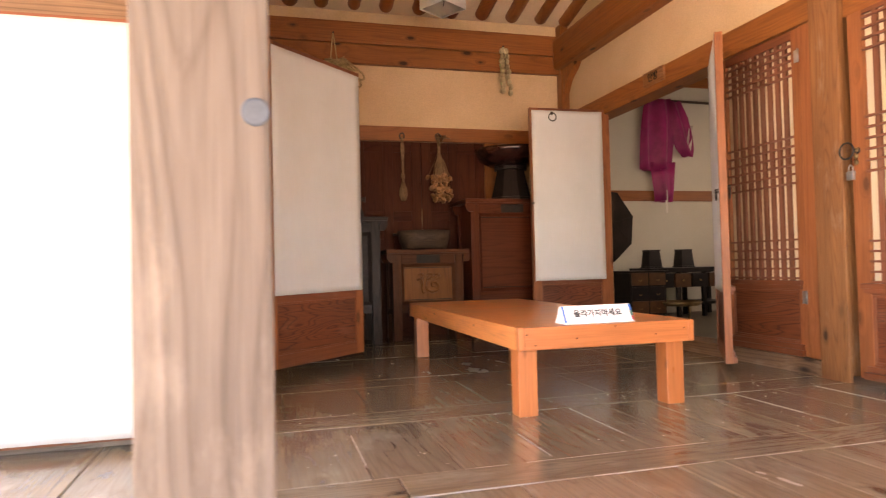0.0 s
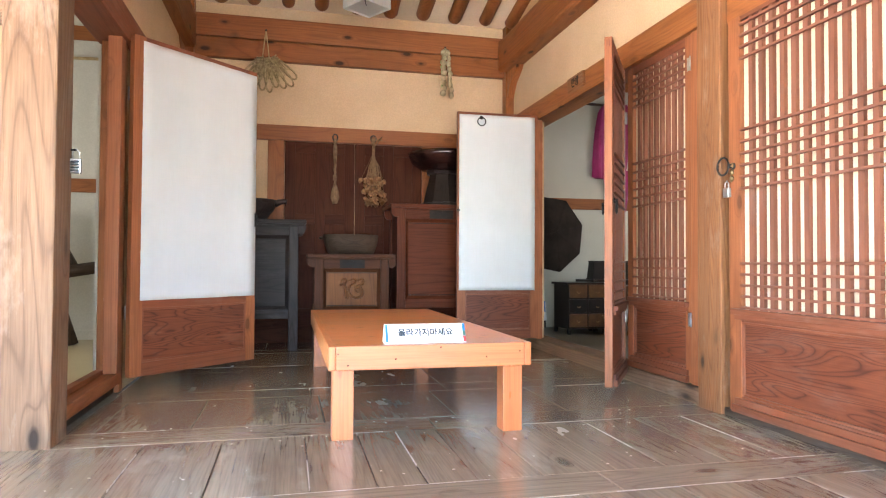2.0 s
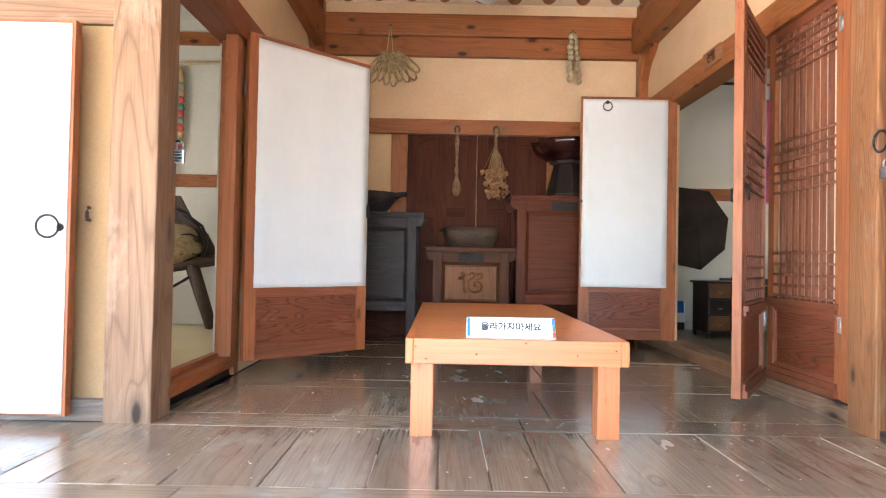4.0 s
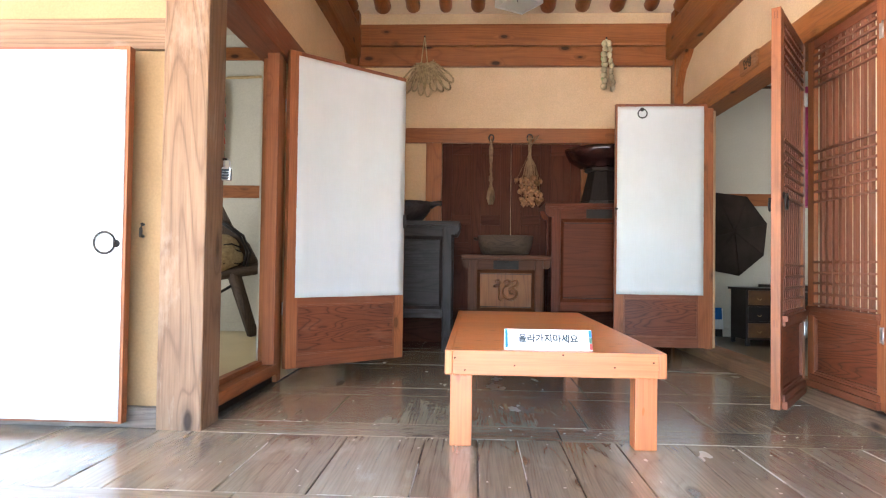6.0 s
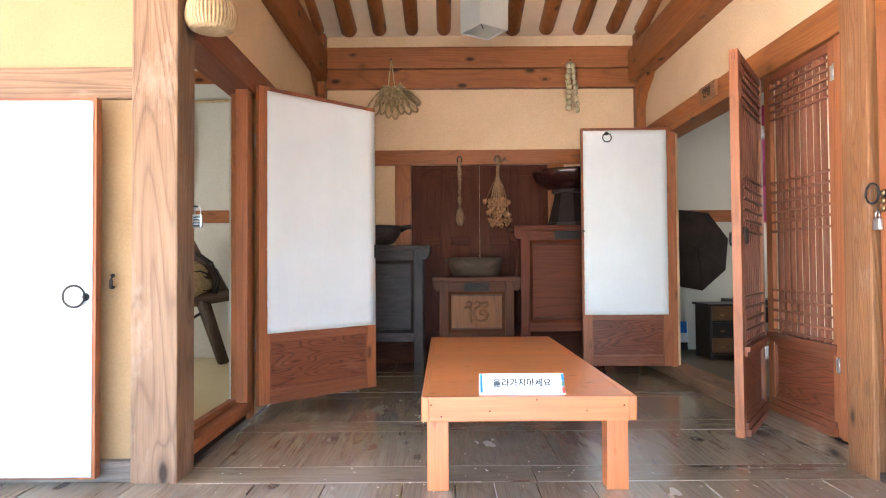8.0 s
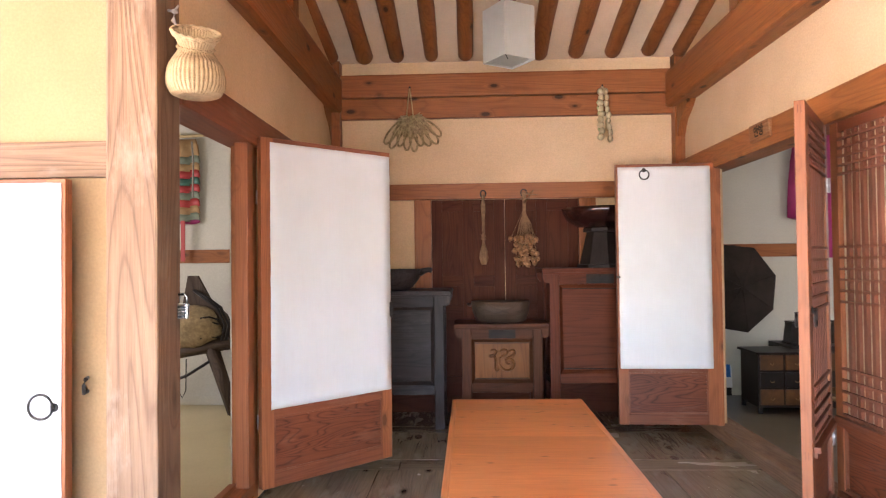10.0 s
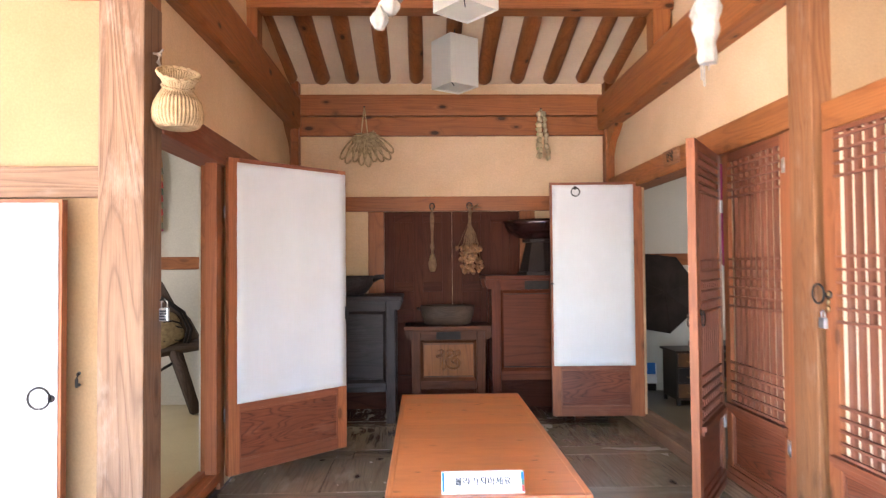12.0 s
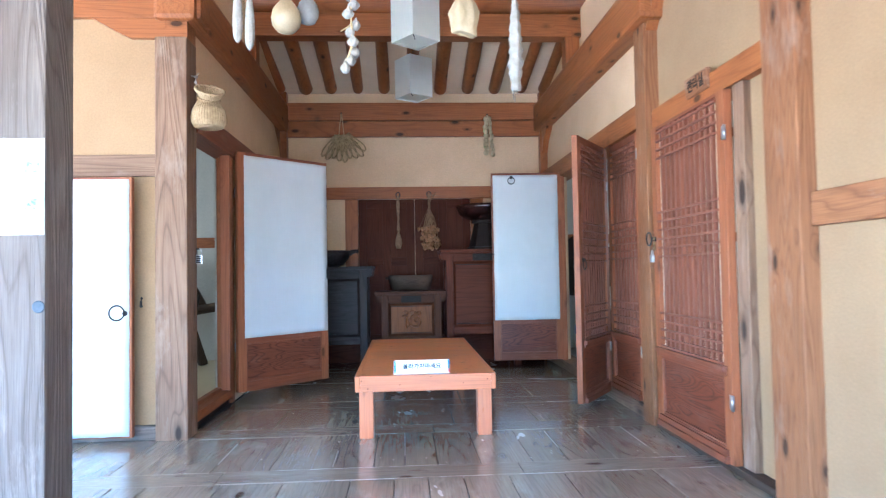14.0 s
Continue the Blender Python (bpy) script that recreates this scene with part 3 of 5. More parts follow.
# ---- side rooms ----
def side_room(name, x0, x1, y0, y1, opening_x, floor_mat):
    bm = bmesh.new()
    bx(bm, (x0, y1, 0), (x1, y1 + 0.1, 2.9))
    for a, b in (((y0, 0.0), (y1, 1.0)), ((y0, 2.0), (y1, 2.9)), ((y0, 1.0), (y0 + 0.9, 2.0)), ((y1 - 0.6, 1.0), (y1, 2.0))):
        bx(bm, (opening_x, a[0], a[1]), (opening_x + 0.1, b[0], b[1]))
    bx(bm, (x0, y0 - 0.1, 0), (x1, y0 - 0.002, 2.9))
    setting("wall_" + name, bm, ROOM_WALL, "pale papered walls of a side room", "wall")
    bm = bmesh.new()
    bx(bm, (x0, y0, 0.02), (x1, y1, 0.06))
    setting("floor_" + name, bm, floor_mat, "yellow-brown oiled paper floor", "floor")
    bm = bmesh.new()
    bx(bm, (x0, y0, 2.80), (x1, y1, 2.88))
    setting("ceiling_" + name, bm, ROOM_WALL, "pale papered room ceiling", "ceiling")
    setting_box("trim_rail_" + name, (x0, y1 - 0.018, 1.285), (x1, y1, 1.40), wood("beam", "x"), "brown timber rail across pale wall", "timber rail")
    setting_box("trim_upper_rail_" + name, (x0, y1 - 0.02, 2.56), (x1, y1, 2.68), wood("beam", "x"), "brown timber rail at the top of pale wall", "timber rail")
    # added paper pane in the unseen wall's opening, to dim the sky through it
    bm = bmesh.new()
    bx(bm, (opening_x + 0.04, y0 + 0.9, 1.0), (opening_x + 0.043, y1 - 0.6, 2.0))
    setting("window_" + name, bm, SCREEN, "papered pane added in an unseen side room wall", "window")
    setting_box("baseboard_" + name, (x0, y1 - 0.012, 0.06), (x1, y1, 0.14), ROOM_WALL, "pale baseboard of papered wall", "baseboard")


side_room("west_room", -2.9, 0.06, 2.92, 5.95, -2.9, ROOM_FLOOR)
side_room("east_room", 3.27, 6.2, 0.9, 6.3, 6.1, DIM_FLOOR)
bm = bmesh.new()
bx(bm, (0.045, 3.9, 0.06), (0.058, 5.95, 2.80))
bx(bm, (3.202, 5.25, 0.06), (3.212, 6.3, 2.80))
setting("wall_room_lining", bm, ROOM_WALL, "pale papered inner walls", "wall")

# ---- door leaves ----
def ring_handle(parent, x, y, z, side, r=0.034, turn=180.0, out=0.012):
    """An iron pull ring on a staple; turn is the way it lies from there (180: hanging)."""
    cx, cz = x + r * math.sin(radians(turn)), z + r * math.cos(radians(turn))
    bm = bmesh.new()
    tube(bm, [(cx + r * math.sin(a), y + side * out, cz + r * math.cos(a)) for a in (2 * math.pi * i / 20 for i in range(20))], 0.0048, 8, True)
    ring = part("ring", bm, IRON, parent, "black iron pull ring")
    bm = bmesh.new()
    lathe(bm, [(0.0165, -0.003), (0.0165, 0.0), (0.012, 0.004), (0.004, 0.006)], seg=14)
    bmesh.ops.rotate(bm, verts=bm.verts, matrix=Matrix.Rotation(radians(-90 * side), 3, "X"))
    bmesh.ops.translate(bm, verts=bm.verts, vec=(x, y, z))
    tube(bm, [(x, y, z + 0.008), (x, y + side * 0.018, z + 0.006), (x, y + side * 0.018, z - 0.006), (x, y, z - 0.008)], 0.004, 6)
    part("staple", bm, IRON, ring)


def butt_hinge(parent, x, y, z, side):
    bm = bmesh.new()
    bx(bm, (x - 0.005, y, z - 0.035), (x + 0.035, y + side * 0.003, z + 0.035), 0.001)
    tube(bm, [(x, y + side * 0.006, z - 0.037), (x, y + side * 0.006, z + 0.037)], 0.0065, 8)
    for dz in (-0.02, 0.02):
        blob(bm, (x + 0.02, y + side * 0.003, z + dz), (0.004, 0.002, 0.004), 0, 1)
    part("hinge", bm, STEEL, parent, "small bright steel hinge")


def leaf(name, label, group, m, w, h, side, bars, paper, kind="door", panel_top=0.228, rows=(5, 6, 5), st=0.07, top_rail=0.05, groups=((0.012, 0.172), (0.405, 0.597), (0.852, 0.975)), share=0.21):
    """A lattice door leaf from its hinge at x = 0. side: 1 has the paper on +y and the lattice on -y; -1 the other way round.
    paper: margins of the paper sheet at hinge, free edge, bottom and top."""
    t = 0.042
    ob = thing(name, label, "door", m, group)
    s = -side

    def y(v):
        """Depth from the lattice face."""
        return s * (t / 2 - v)

    def piece(part_name, x0, x1, v0, v1, z0, z1, mat, parent=ob, bevel=0.003, lab=""):
        a, b = sorted((y(v0), y(v1)))
        return box_part(part_name, (x0, a, z0), (x1, b, z1), mat, parent, bevel, lab)

    ledge = h * panel_top
    for a, b in ((0.0, st), (w - st, w)):
        piece("stile", a, b, 0, t, 0, h, wood("edge" if kind == "door" else kind, "z"))
    piece("top_rail", st, w - st, 0.002, t - 0.002, h - top_rail, h, wood(kind, "x"))
    piece("middle_rail", st, w - st, 0.001, t - 0.002, ledge - 0.055, ledge, wood(kind, "x"))
    piece("ledge_moulding", st * 0.5, w - st * 0.5, -0.026, 0.0, ledge - 0.022, ledge + 0.004, wood(kind, "x"))
    piece("ledge_moulding", st * 0.6, w - st * 0.6, -0.014, 0.0, ledge - 0.045, ledge - 0.022, wood(kind, "x"))
    piece("bottom_rail", st, w - st, 0.001, t - 0.002, 0, 0.075, wood(kind, "x"))
    piece("foot_moulding", st * 0.5, w - st * 0.5, -0.024, 0.0, 0.0, 0.035, wood(kind, "x"))
    piece("foot_moulding", st * 0.6, w - st * 0.6, -0.013, 0.0, 0.035, 0.065, wood(kind, "x"))
    top = ledge - 0.055
    piece("panel", st, w - st, 0.016, t - 0.010, 0.075, top, wood("panel", "x"), bevel=0.0)
    for v0, v1 in ((0.004, 0.016), (t - 0.010, t - 0.004)):
        piece("panel_bead", st + 0.011, w - st - 0.011, v0, v1, top - 0.011, top, wood(kind, "x"), bevel=0.002)
        piece("panel_bead", st + 0.011, w - st - 0.011, v0, v1, 0.075, 0.086, wood(kind, "x"), bevel=0.002)
        for a in (st, w - st - 0.011):
            piece("panel_bead", a, a + 0.011, v0, v1, 0.075, top, wood(kind, "z"), bevel=0.002)
    # pegged tenon ends in the free edge
    for z in (0.055, ledge - 0.03, h - 0.035):
        for v0 in (0.013, 0.025):
            piece("tenon_end", w - 0.001, w + 0.0008, v0, v0 + 0.004, z - 0.018, z + 0.018, wood("door", "z"), bevel=0.0)
    inner = w - 2 * st
    pitch = inner / (bars + 1)
    lo, hi = ledge, h - top_rail
    bw = pitch * share
    for i in range(bars):
        x = st + pitch * (i + 1)
        piece("upright_bar", x - bw, x + bw, 0.006, 0.0235, lo, hi, wood("bar", "z"), bevel=0.0)
    span = hi - lo
    for count, (f0, f1) in zip(rows[::-1], groups):
        for i in range(count):
            z = lo + span * (f0 + (f1 - f0) * i / (count - 1))
            piece("cross_bar", st, w - st, -0.005, 0.012, z - 0.0055, z + 0.0055, wood("bar", "x"), bevel=0.0)
    piece("screen_paper", st, w - st, 0.0237, 0.0247, lo, hi, SCREEN, bevel=0.0)
    if paper:
        p0, p1, p2, p3 = paper
        # a sheet pasted over the frame, with a hand-torn edge
        bm = bmesh.new()
        nx, nz = 14, 40
        yy, off = y(t), -s * 0.0036
        skins = []
        for depth in (0.0, 0.0012):
            grid = []
            for i in range(nx + 1):
                col = []
                for k in range(nz + 1):
                    fx = p0 + (w - p0 - p1) * i / nx
                    fz = p2 + (h - p2 - p3) * k / nz
                    e = 0.0022 * noise.noise((fz * 25, fx * 25, w * 7 + h))
                    bulge = -s * 0.0009 * noise.noise((fx * 5, fz * 5, w)) if 0 < i < nx and 0 < k < nz else 0.0
                    col.append(bm.verts.new((fx + (e if i in (0, nx) else 0), yy + off + bulge + s * depth, fz + (e if k in (0, nz) else 0))))
                grid.append(col)
            skins.append(grid)
            for i in range(nx):
                for k in range(nz):
                    bm.faces.new((grid[i][k], grid[i + 1][k], grid[i + 1][k + 1], grid[i][k + 1])).smooth = True
        rim = [(i, 0) for i in range(nx)] + [(nx, k) for k in range(nz)] + [(i, nz) for i in range(nx, 0, -1)] + [(0, k) for k in range(nz, 0, -1)]
        for (i, k), (u, v) in zip(rim, rim[1:] + rim[:1]):
            bm.faces.new((skins[0][i][k], skins[0][u][v], skins[1][u][v], skins[1][i][k]))
        bmesh.ops.recalc_face_normals(bm, faces=bm.faces)
        part("paper_sheet", bm, PAPER, ob, "white mulberry paper pasted over the frame")
    return ob


LEAVES = "hall door leaves"
d = leaf("door_leaf", "open tall lattice door leaf with white paper back", LEAVES, pose(0.235, 3.82, 0.078, 0, 0, 44.3), 0.86, 1.872, -1, 9, (0.052, 0.006, 0.415, 0.026))
for z in (0.35, 1.55):
    butt_hinge(d, 0.0, 0.021, z, 1)
bm = bmesh.new()
bx(bm, (0.846, -0.03, 0.86), (0.866, -0.018, 0.95), 0.002)
tube(bm, [(0.856, -0.032, 0.94), (0.862, -0.04, 0.90), (0.856, -0.032, 0.87)], 0.004, 6)
part("latch", bm, IRON, d, "small black iron latch")

d = leaf("door_leaf", "open lattice door leaf with white paper back facing out", LEAVES, pose(3.115, 5.135, 0.09, 0, 0, 178.6), 0.70, 1.87, 1, 9, (0.035, 0.014, 0.40, 0.022))
ring_handle(d, 0.50, 0.024, 1.825, 1)
butt_hinge(d, 0.0, -0.021, 0.3, -1)
for x, z, r in ((0.458, 1.305, 0.004), (0.283, 0.796, 0.0035), (0.40, 1.50, 0.002)):
    bm = bmesh.new()
    blob(bm, (x, 0.0228, z), (r, 0.0006, r * 1.4), 0.4, 1)
    part("stain", bm, INK, d, "small dark stain")
bm = bmesh.new()
bx(bm, (0.678, 0.021, 1.05), (0.704, 0.027, 1.064), 0.001)
part("latch", bm, IRON, d, "small black iron latch")
butt_hinge(d, 0.0, -0.021, 1.6, -1)

d = leaf("door_leaf", "folded-out lattice door leaf with pale orange edge", LEAVES, pose(3.126, 3.729, 0.05, 0, 0, -124.7), 0.683, 1.88, -1, 9, (0.04, 0.03, 0.40, 0.03))
ring_handle(d, 0.625, 0.024, 1.0, 1, 0.034)
ring_handle(d, 0.625, -0.024, 0.98, -1, 0.026)
butt_hinge(d, 0.0, 0.021, 0.33, 1)
butt_hinge(d, 0.0, 0.021, 1.58, 1)

d = leaf("door_leaf", "closed reddish lattice door leaf beside a pillar", LEAVES, pose(3.15, 2.998, 0.086, 0, 0, 90), 0.664, 1.836, -1, 8, None, st=0.062)
butt_hinge(d, 0.005, 0.021, 0.33, 1)
butt_hinge(d, 0.005, 0.021, 1.68, 1)

d = leaf("door_leaf", "closed wide lattice door leaf with padlocked ring", LEAVES, pose(3.105, 1.725, 0.034, 0, 0, 90), 0.925, 1.815, -1, 11, None, "door", 0.257, (4, 6, 5), 0.08, 0.02, ((0.008, 0.158), (0.416, 0.618), (0.866, 0.985)), 0.2)
butt_hinge(d, -0.01, 0.021, 0.30, 1)
butt_hinge(d, -0.01, 0.021, 1.60, 1)
ring_handle(d, 0.892, 0.022, 1.128, 1, 0.041, 86.0, 0.024)
bm = bmesh.new()
bx(bm, (0.905, 0.022, 0.985), (0.945, 0.040, 1.03), 0.004)
tube(bm, [(0.913, 0.031, 1.03), (0.913, 0.031, 1.05), (0.925, 0.031, 1.062), (0.937, 0.031, 1.05), (0.937, 0.031, 1.03)], 0.0035, 6)
part("padlock", bm, STEEL, d, "small bright steel padlock")
bm = bmesh.new()
for dz in (0.0, -0.03, -0.06):
    blob(bm, (0.895, 0.028, 1.13 + dz), (0.014, 0.007, 0.016), 0.3, 1)
part("hasp", bm, BRASS, d, "aged brass hasp and chain")

d = leaf("door_leaf", "open door leaf fully covered with white paper", LEAVES, pose(-0.85, 2.69, 0.034, 0, 0, 0), 0.76, 1.55, -1, 9, (0.012, 0.012, 0.010, 0.014))
ring_handle(d, 0.722, -0.024, 0.735, -1, 0.044, 274.0)
butt_hinge(d, 0.0, 0.021, 0.3, 1)
box_part("hinge_strap", (0.0, 0.021, 1.2), (0.03, 0.092, 1.24), IRON, d, 0.001)
bm = bmesh.new()
tube(bm, [(0.775, 0.09, 0.82), (0.79, 0.05, 0.82), (0.79, 0.04, 0.80), (0.785, 0.05, 0.77), (0.775, 0.09, 0.77)], 0.007, 8)
part("door_hook", bm, IRON, d, "black iron hook at the wall")

# small name boards over the doors
for text, x, y, z, w, tilt in (("안방", 3.10, 4.345, 2.03, 0.27, 4), ("관리실", 3.112, 2.05, 1.965, 0.26, 5)):
    board = thing("name_board", "small brown carved wooden name board above door", "sign", pose(x, y, z, tilt, 0, -90), "name boards over the doors")
    box_part("board", (-w / 2, -0.012, -0.055), (w / 2, 0.02, 0.055), wood("post", "x"), board, 0.012)
    writing("lettering", text, 0.07, wood("near_black", "x"), board, pose(0, -0.013, 0.0, 90, 0, 0), "dark carved letters")

# ---- low table ----
table = thing("low_table", "long low honey-coloured pine table on square legs", "table", pose(1.648, 3.60, 0.0))
TW, TL, TH, TT = 0.417, 1.045, 0.378, 0.095
for i in range(7):
    a = -TL + 0.03 + i * (2 * TL - 0.06) / 7
    box_part("tabletop_board", (-TW + 0.03, a + 0.0002, TH - 0.03), (TW - 0.03, a + (2 * TL - 0.06) / 7 - 0.0002, TH - 0.0006), wood("table", "x"), table, 0.0004)
for s in (-1, 1):
    a, b = sorted((s * (TW - 0.03), s * TW))
    box_part("side_apron", (a, -TL + 0.03, TH - TT), (b, TL - 0.03, TH), wood("table", "y"), table, 0.004)
    a, b = sorted((s * (TL - 0.03), s * TL))
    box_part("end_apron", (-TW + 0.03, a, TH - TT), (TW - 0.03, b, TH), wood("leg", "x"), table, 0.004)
    for q in (-1, 1):
        c, e = sorted((q * (TW - 0.03), q * TW))
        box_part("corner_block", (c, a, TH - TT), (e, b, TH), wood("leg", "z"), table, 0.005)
        u, v = sorted((q * (TW - 0.02), q * (TW - 0.105)))
        g, k = sorted((s * (TL - 0.055), s * (TL - 0.14)))
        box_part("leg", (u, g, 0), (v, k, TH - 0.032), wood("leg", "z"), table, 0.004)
bm = bmesh.new()
for x, z in ((-0.37, TH - 0.03), (-0.36, TH - 0.075), (-0.14, TH - 0.055), (0.01, TH - 0.012), (0.24, TH - 0.055), (0.37, TH - 0.035)):
    if x:
        blob(bm, (x + 0.02 * math.sin(z * 90 + x), -TL - 0.0006, z), (0.004, 0.001, 0.004), 0, 1)
part("nail_plug", bm, wood("walnut", "x"), table, "dark wooden plugs")

card = thing("table_sign", "white folded card with Korean lettering on the table", "sign", pose(1.628, 2.64, TH + 0.0005))
bm = bmesh.new()
solid(bm, [(-0.048, 0.0), (-0.006, 0.075), (0.006, 0.075), (0.048, 0.0)], "x", -0.168, 0.168)
part("card", bm, WHITE_CARD, card)
face = pose(0, -0.048, 0, 60.75, 0, 0)
writing("lettering", "올라가지마세요", 0.036, INK, card, face @ pose(0.0, 0.046, 0.0012), "dark printed letters")
for x0, x1, z0, z1, mat in ((-0.166, -0.156, 0.008, 0.084, BLUE), (0.156, 0.1675, 0.055, 0.084, BLUE), (0.156, 0.1675, 0.03, 0.054, GREEN), (0.156, 0.1675, 0.004, 0.029, RED)):
    ob = box_part("colour_bar", (x0, z0, 0.0004), (x1, z1, 0.0014), mat, card, 0.0)
    ob.matrix_local = face

# ---- chests along the back wall ----
def chest(name, label, x0, x1, yf, zt, mat, panel_mat, leg_h, plate=True, back=5.90, carved=False):
    """A rice chest: a top with cloud-shaped ends, posts, a framed front panel and open feet."""
    ob = thing(name, label, "chest", pose((x0 + x1) / 2, yf, 0.0), "chests along the back wall")
    w, d = (x1 - x0) / 2, back - yf
    box_part("top", (-w, 0, zt - 0.032), (w, d, zt), wood(mat, "x"), ob, 0.005)
    b = w - 0.06
    for s in (-1, 1):
        for y0 in (0.05, d - 0.12):
            u, v = sorted((s * b, s * (b - 0.075)))
            box_part("leg", (u, y0, 0), (v, y0 + 0.07, zt - 0.032), wood(mat, "z"), ob, 0.006)
            bm = bmesh.new()
            out = [(s * (b - 0.01), zt - 0.033), (s * (w - 0.004), zt - 0.033), (s * (w - 0.004), zt - 0.07), (s * (w - 0.016), zt - 0.098), (s * (w - 0.03), zt - 0.112), (s * (b - 0.01), zt - 0.112)]
            solid(bm, out, "y", y0 - 0.042 if y0 < 0.1 else y0, y0 - 0.004 if y0 < 0.1 else y0 + 0.04)
            part("bracket", bm, wood(mat, "z"), ob)
        u, v = sorted((s * (b - 0.012), s * (b - 0.028)))
        box_part("side_panel", (u, 0.12, leg_h), (v, d - 0.12, zt - 0.032), wood(panel_mat, "z"), ob, 0.0)
        u, v = sorted((s * (b - 0.004), s * (b - 0.03)))
        box_part("side_rail", (u, 0.12, leg_h - 0.05), (v, d - 0.12, leg_h), wood(mat, "y"), ob, 0.003)
    i = b - 0.076
    box_part("upper_rail", (-i, 0.055, zt - 0.125), (i, 0.10, zt - 0.033), wood(mat, "x"), ob, 0.004)
    box_part("lower_rail", (-i, 0.055, leg_h - 0.03), (i, 0.10, leg_h + 0.045), wood(mat, "x"), ob, 0.004)
    box_part("front_panel", (-i, 0.078, leg_h + 0.045), (i, 0.094, zt - 0.125), wood(panel_mat, "z" if carved else "x"), ob, 0.0)
    # a sloping moulding frames the sunk panel
    lo, hi, m = leg_h + 0.045, zt - 0.125, 0.026
    for corners in (((-i, lo), (i, lo), (i - m, lo + m), (-i + m, lo + m)), ((-i, hi), (-i + m, hi - m), (i - m, hi - m), (i, hi)),
                    ((-i, lo), (-i + m, lo + m), (-i + m, hi - m), (-i, hi)), ((i, lo), (i, hi), (i - m, hi - m), (i - m, lo + m))):
        bm = bmesh.new()
        front = [bm.verts.new((x, 0.054 if abs(abs(x) - i) < 1e-6 else 0.074, z)) for x, z in corners]
        rear = [bm.verts.new((x, 0.0785, z)) for x, z in corners]
        bm.faces.new(front)
        bm.faces.new(rear[::-1])
        for k in range(4):
            bm.faces.new((front[k], rear[k], rear[(k + 1) % 4], front[(k + 1) % 4]))
        bmesh.ops.recalc_face_normals(bm, faces=bm.faces)
        part("panel_moulding", bm, wood(mat, "x"), ob)
    # near-black strips laid on the panel as painted shade of its sunk edge
    box_part("panel_groove", (-i + m + 0.004, 0.0768, lo + m + 0.004), (i - m - 0.004, 0.0782, lo + m + 0.011), wood("near_black", "x"), ob, 0.0)
    box_part("panel_groove", (-i + m + 0.004, 0.0768, hi - m - 0.011), (i - m - 0.004, 0.0782, hi - m - 0.004), wood("near_black", "x"), ob, 0.0)
    box_part("top_lip", (-w + 0.01, 0.004, zt - 0.046), (w - 0.01, 0.03, zt - 0.0325), wood(mat, "x"), ob, 0.004)
    box_part("back_panel", (-i, d - 0.06, leg_h), (i, d - 0.04, zt - 0.032), wood(panel_mat, "z"), ob, 0.0)
    box_part("bottom_board", (-i, 0.10, leg_h - 0.02), (i, d - 0.06, leg_h), wood(panel_mat, "x"), ob, 0.0)
    if plate:
        bm = bmesh.new()
        bx(bm, (-0.105, 0.051, zt - 0.118), (0.105, 0.055, zt - 0.04), 0.001)
        bx(bm, (-0.075, 0.0485, zt - 0.10), (0.075, 0.0515, zt - 0.055), 0.001)
        blob(bm, (0, 0.047, zt - 0.06), (0.008, 0.006, 0.008), 0, 1)
        part("lock_plate", bm, LOCK_IRON, ob, "black iron lock plate")
    return ob


chest("rice_chest", "tall greyish-black wooden chest with framed panel", 0.36, 1.212, 5.30, 1.052, "black", "black", 0.29, False)
centre = chest("rice_chest", "low walnut chest with carved character on front", 1.225, 1.978, 5.48, 0.784, "walnut", "carved", 0.27, True, 5.90, True)
chest("rice_chest", "tall maroon wooden chest with iron lock plate", 1.905, 2.80, 5.38, 1.212, "maroon", "maroon", 0.36, True)

# the flowing character carved in relief on the low chest
bm = bmesh.new()
for pts in (
    [(-0.085, 0.075), (-0.060, 0.085), (-0.045, 0.070), (-0.060, 0.045), (-0.095, 0.035), (-0.060, 0.035), (-0.048, 0.0), (-0.052, -0.05), (-0.040, -0.075), (-0.025, -0.06)],
    [(-0.02, 0.065), (0.01, 0.085), (0.035, 0.07), (0.02, 0.045), (-0.01, 0.03), (0.02, 0.035)],
    [(-0.015, 0.03), (-0.022, -0.02), (0.0, -0.055), (0.04, -0.07), (0.08, -0.05), (0.085, -0.01), (0.06, 0.015), (0.03, 0.005), (0.035, -0.02), (0.06, -0.025)],
    [(0.05, 0.07), (0.085, 0.08), (0.09, 0.05), (0.06, 0.03), (0.03, 0.02)],
):
    curve = []
    for i in range(len(pts) - 1):
        p0, p1, p2, p3 = pts[max(i - 1, 0)], pts[i], pts[i + 1], pts[min(i + 2, len(pts) - 1)]
        for k in range(5):
            u = k / 5
            curve.append(tuple(0.5 * (2 * b + (c - a) * u + (2 * a - 5 * b + 4 * c - e) * u * u + (3 * b - a - 3 * c + e) * u ** 3) for a, b, c, e in zip(p0, p1, p2, p3)))
    curve.append(pts[-1])
    tube(bm, [(p * 1.05, 0.074, 0.485 + q * 1.05) for p, q in curve], [0.006 + 0.0055 * math.sin(math.pi * i / (len(curve) - 1)) for i in range(len(curve))], 8)
part("carved_character", bm, wood("carved", "x"), centre, "gilded flowing character carved in relief")

# ---- things on the chests ----
ob = thing("wooden_dish", "dark shallow wooden dish with a stub handle", "dish", pose(0.74, 5.52, 1.0525))
bm = bmesh.new()
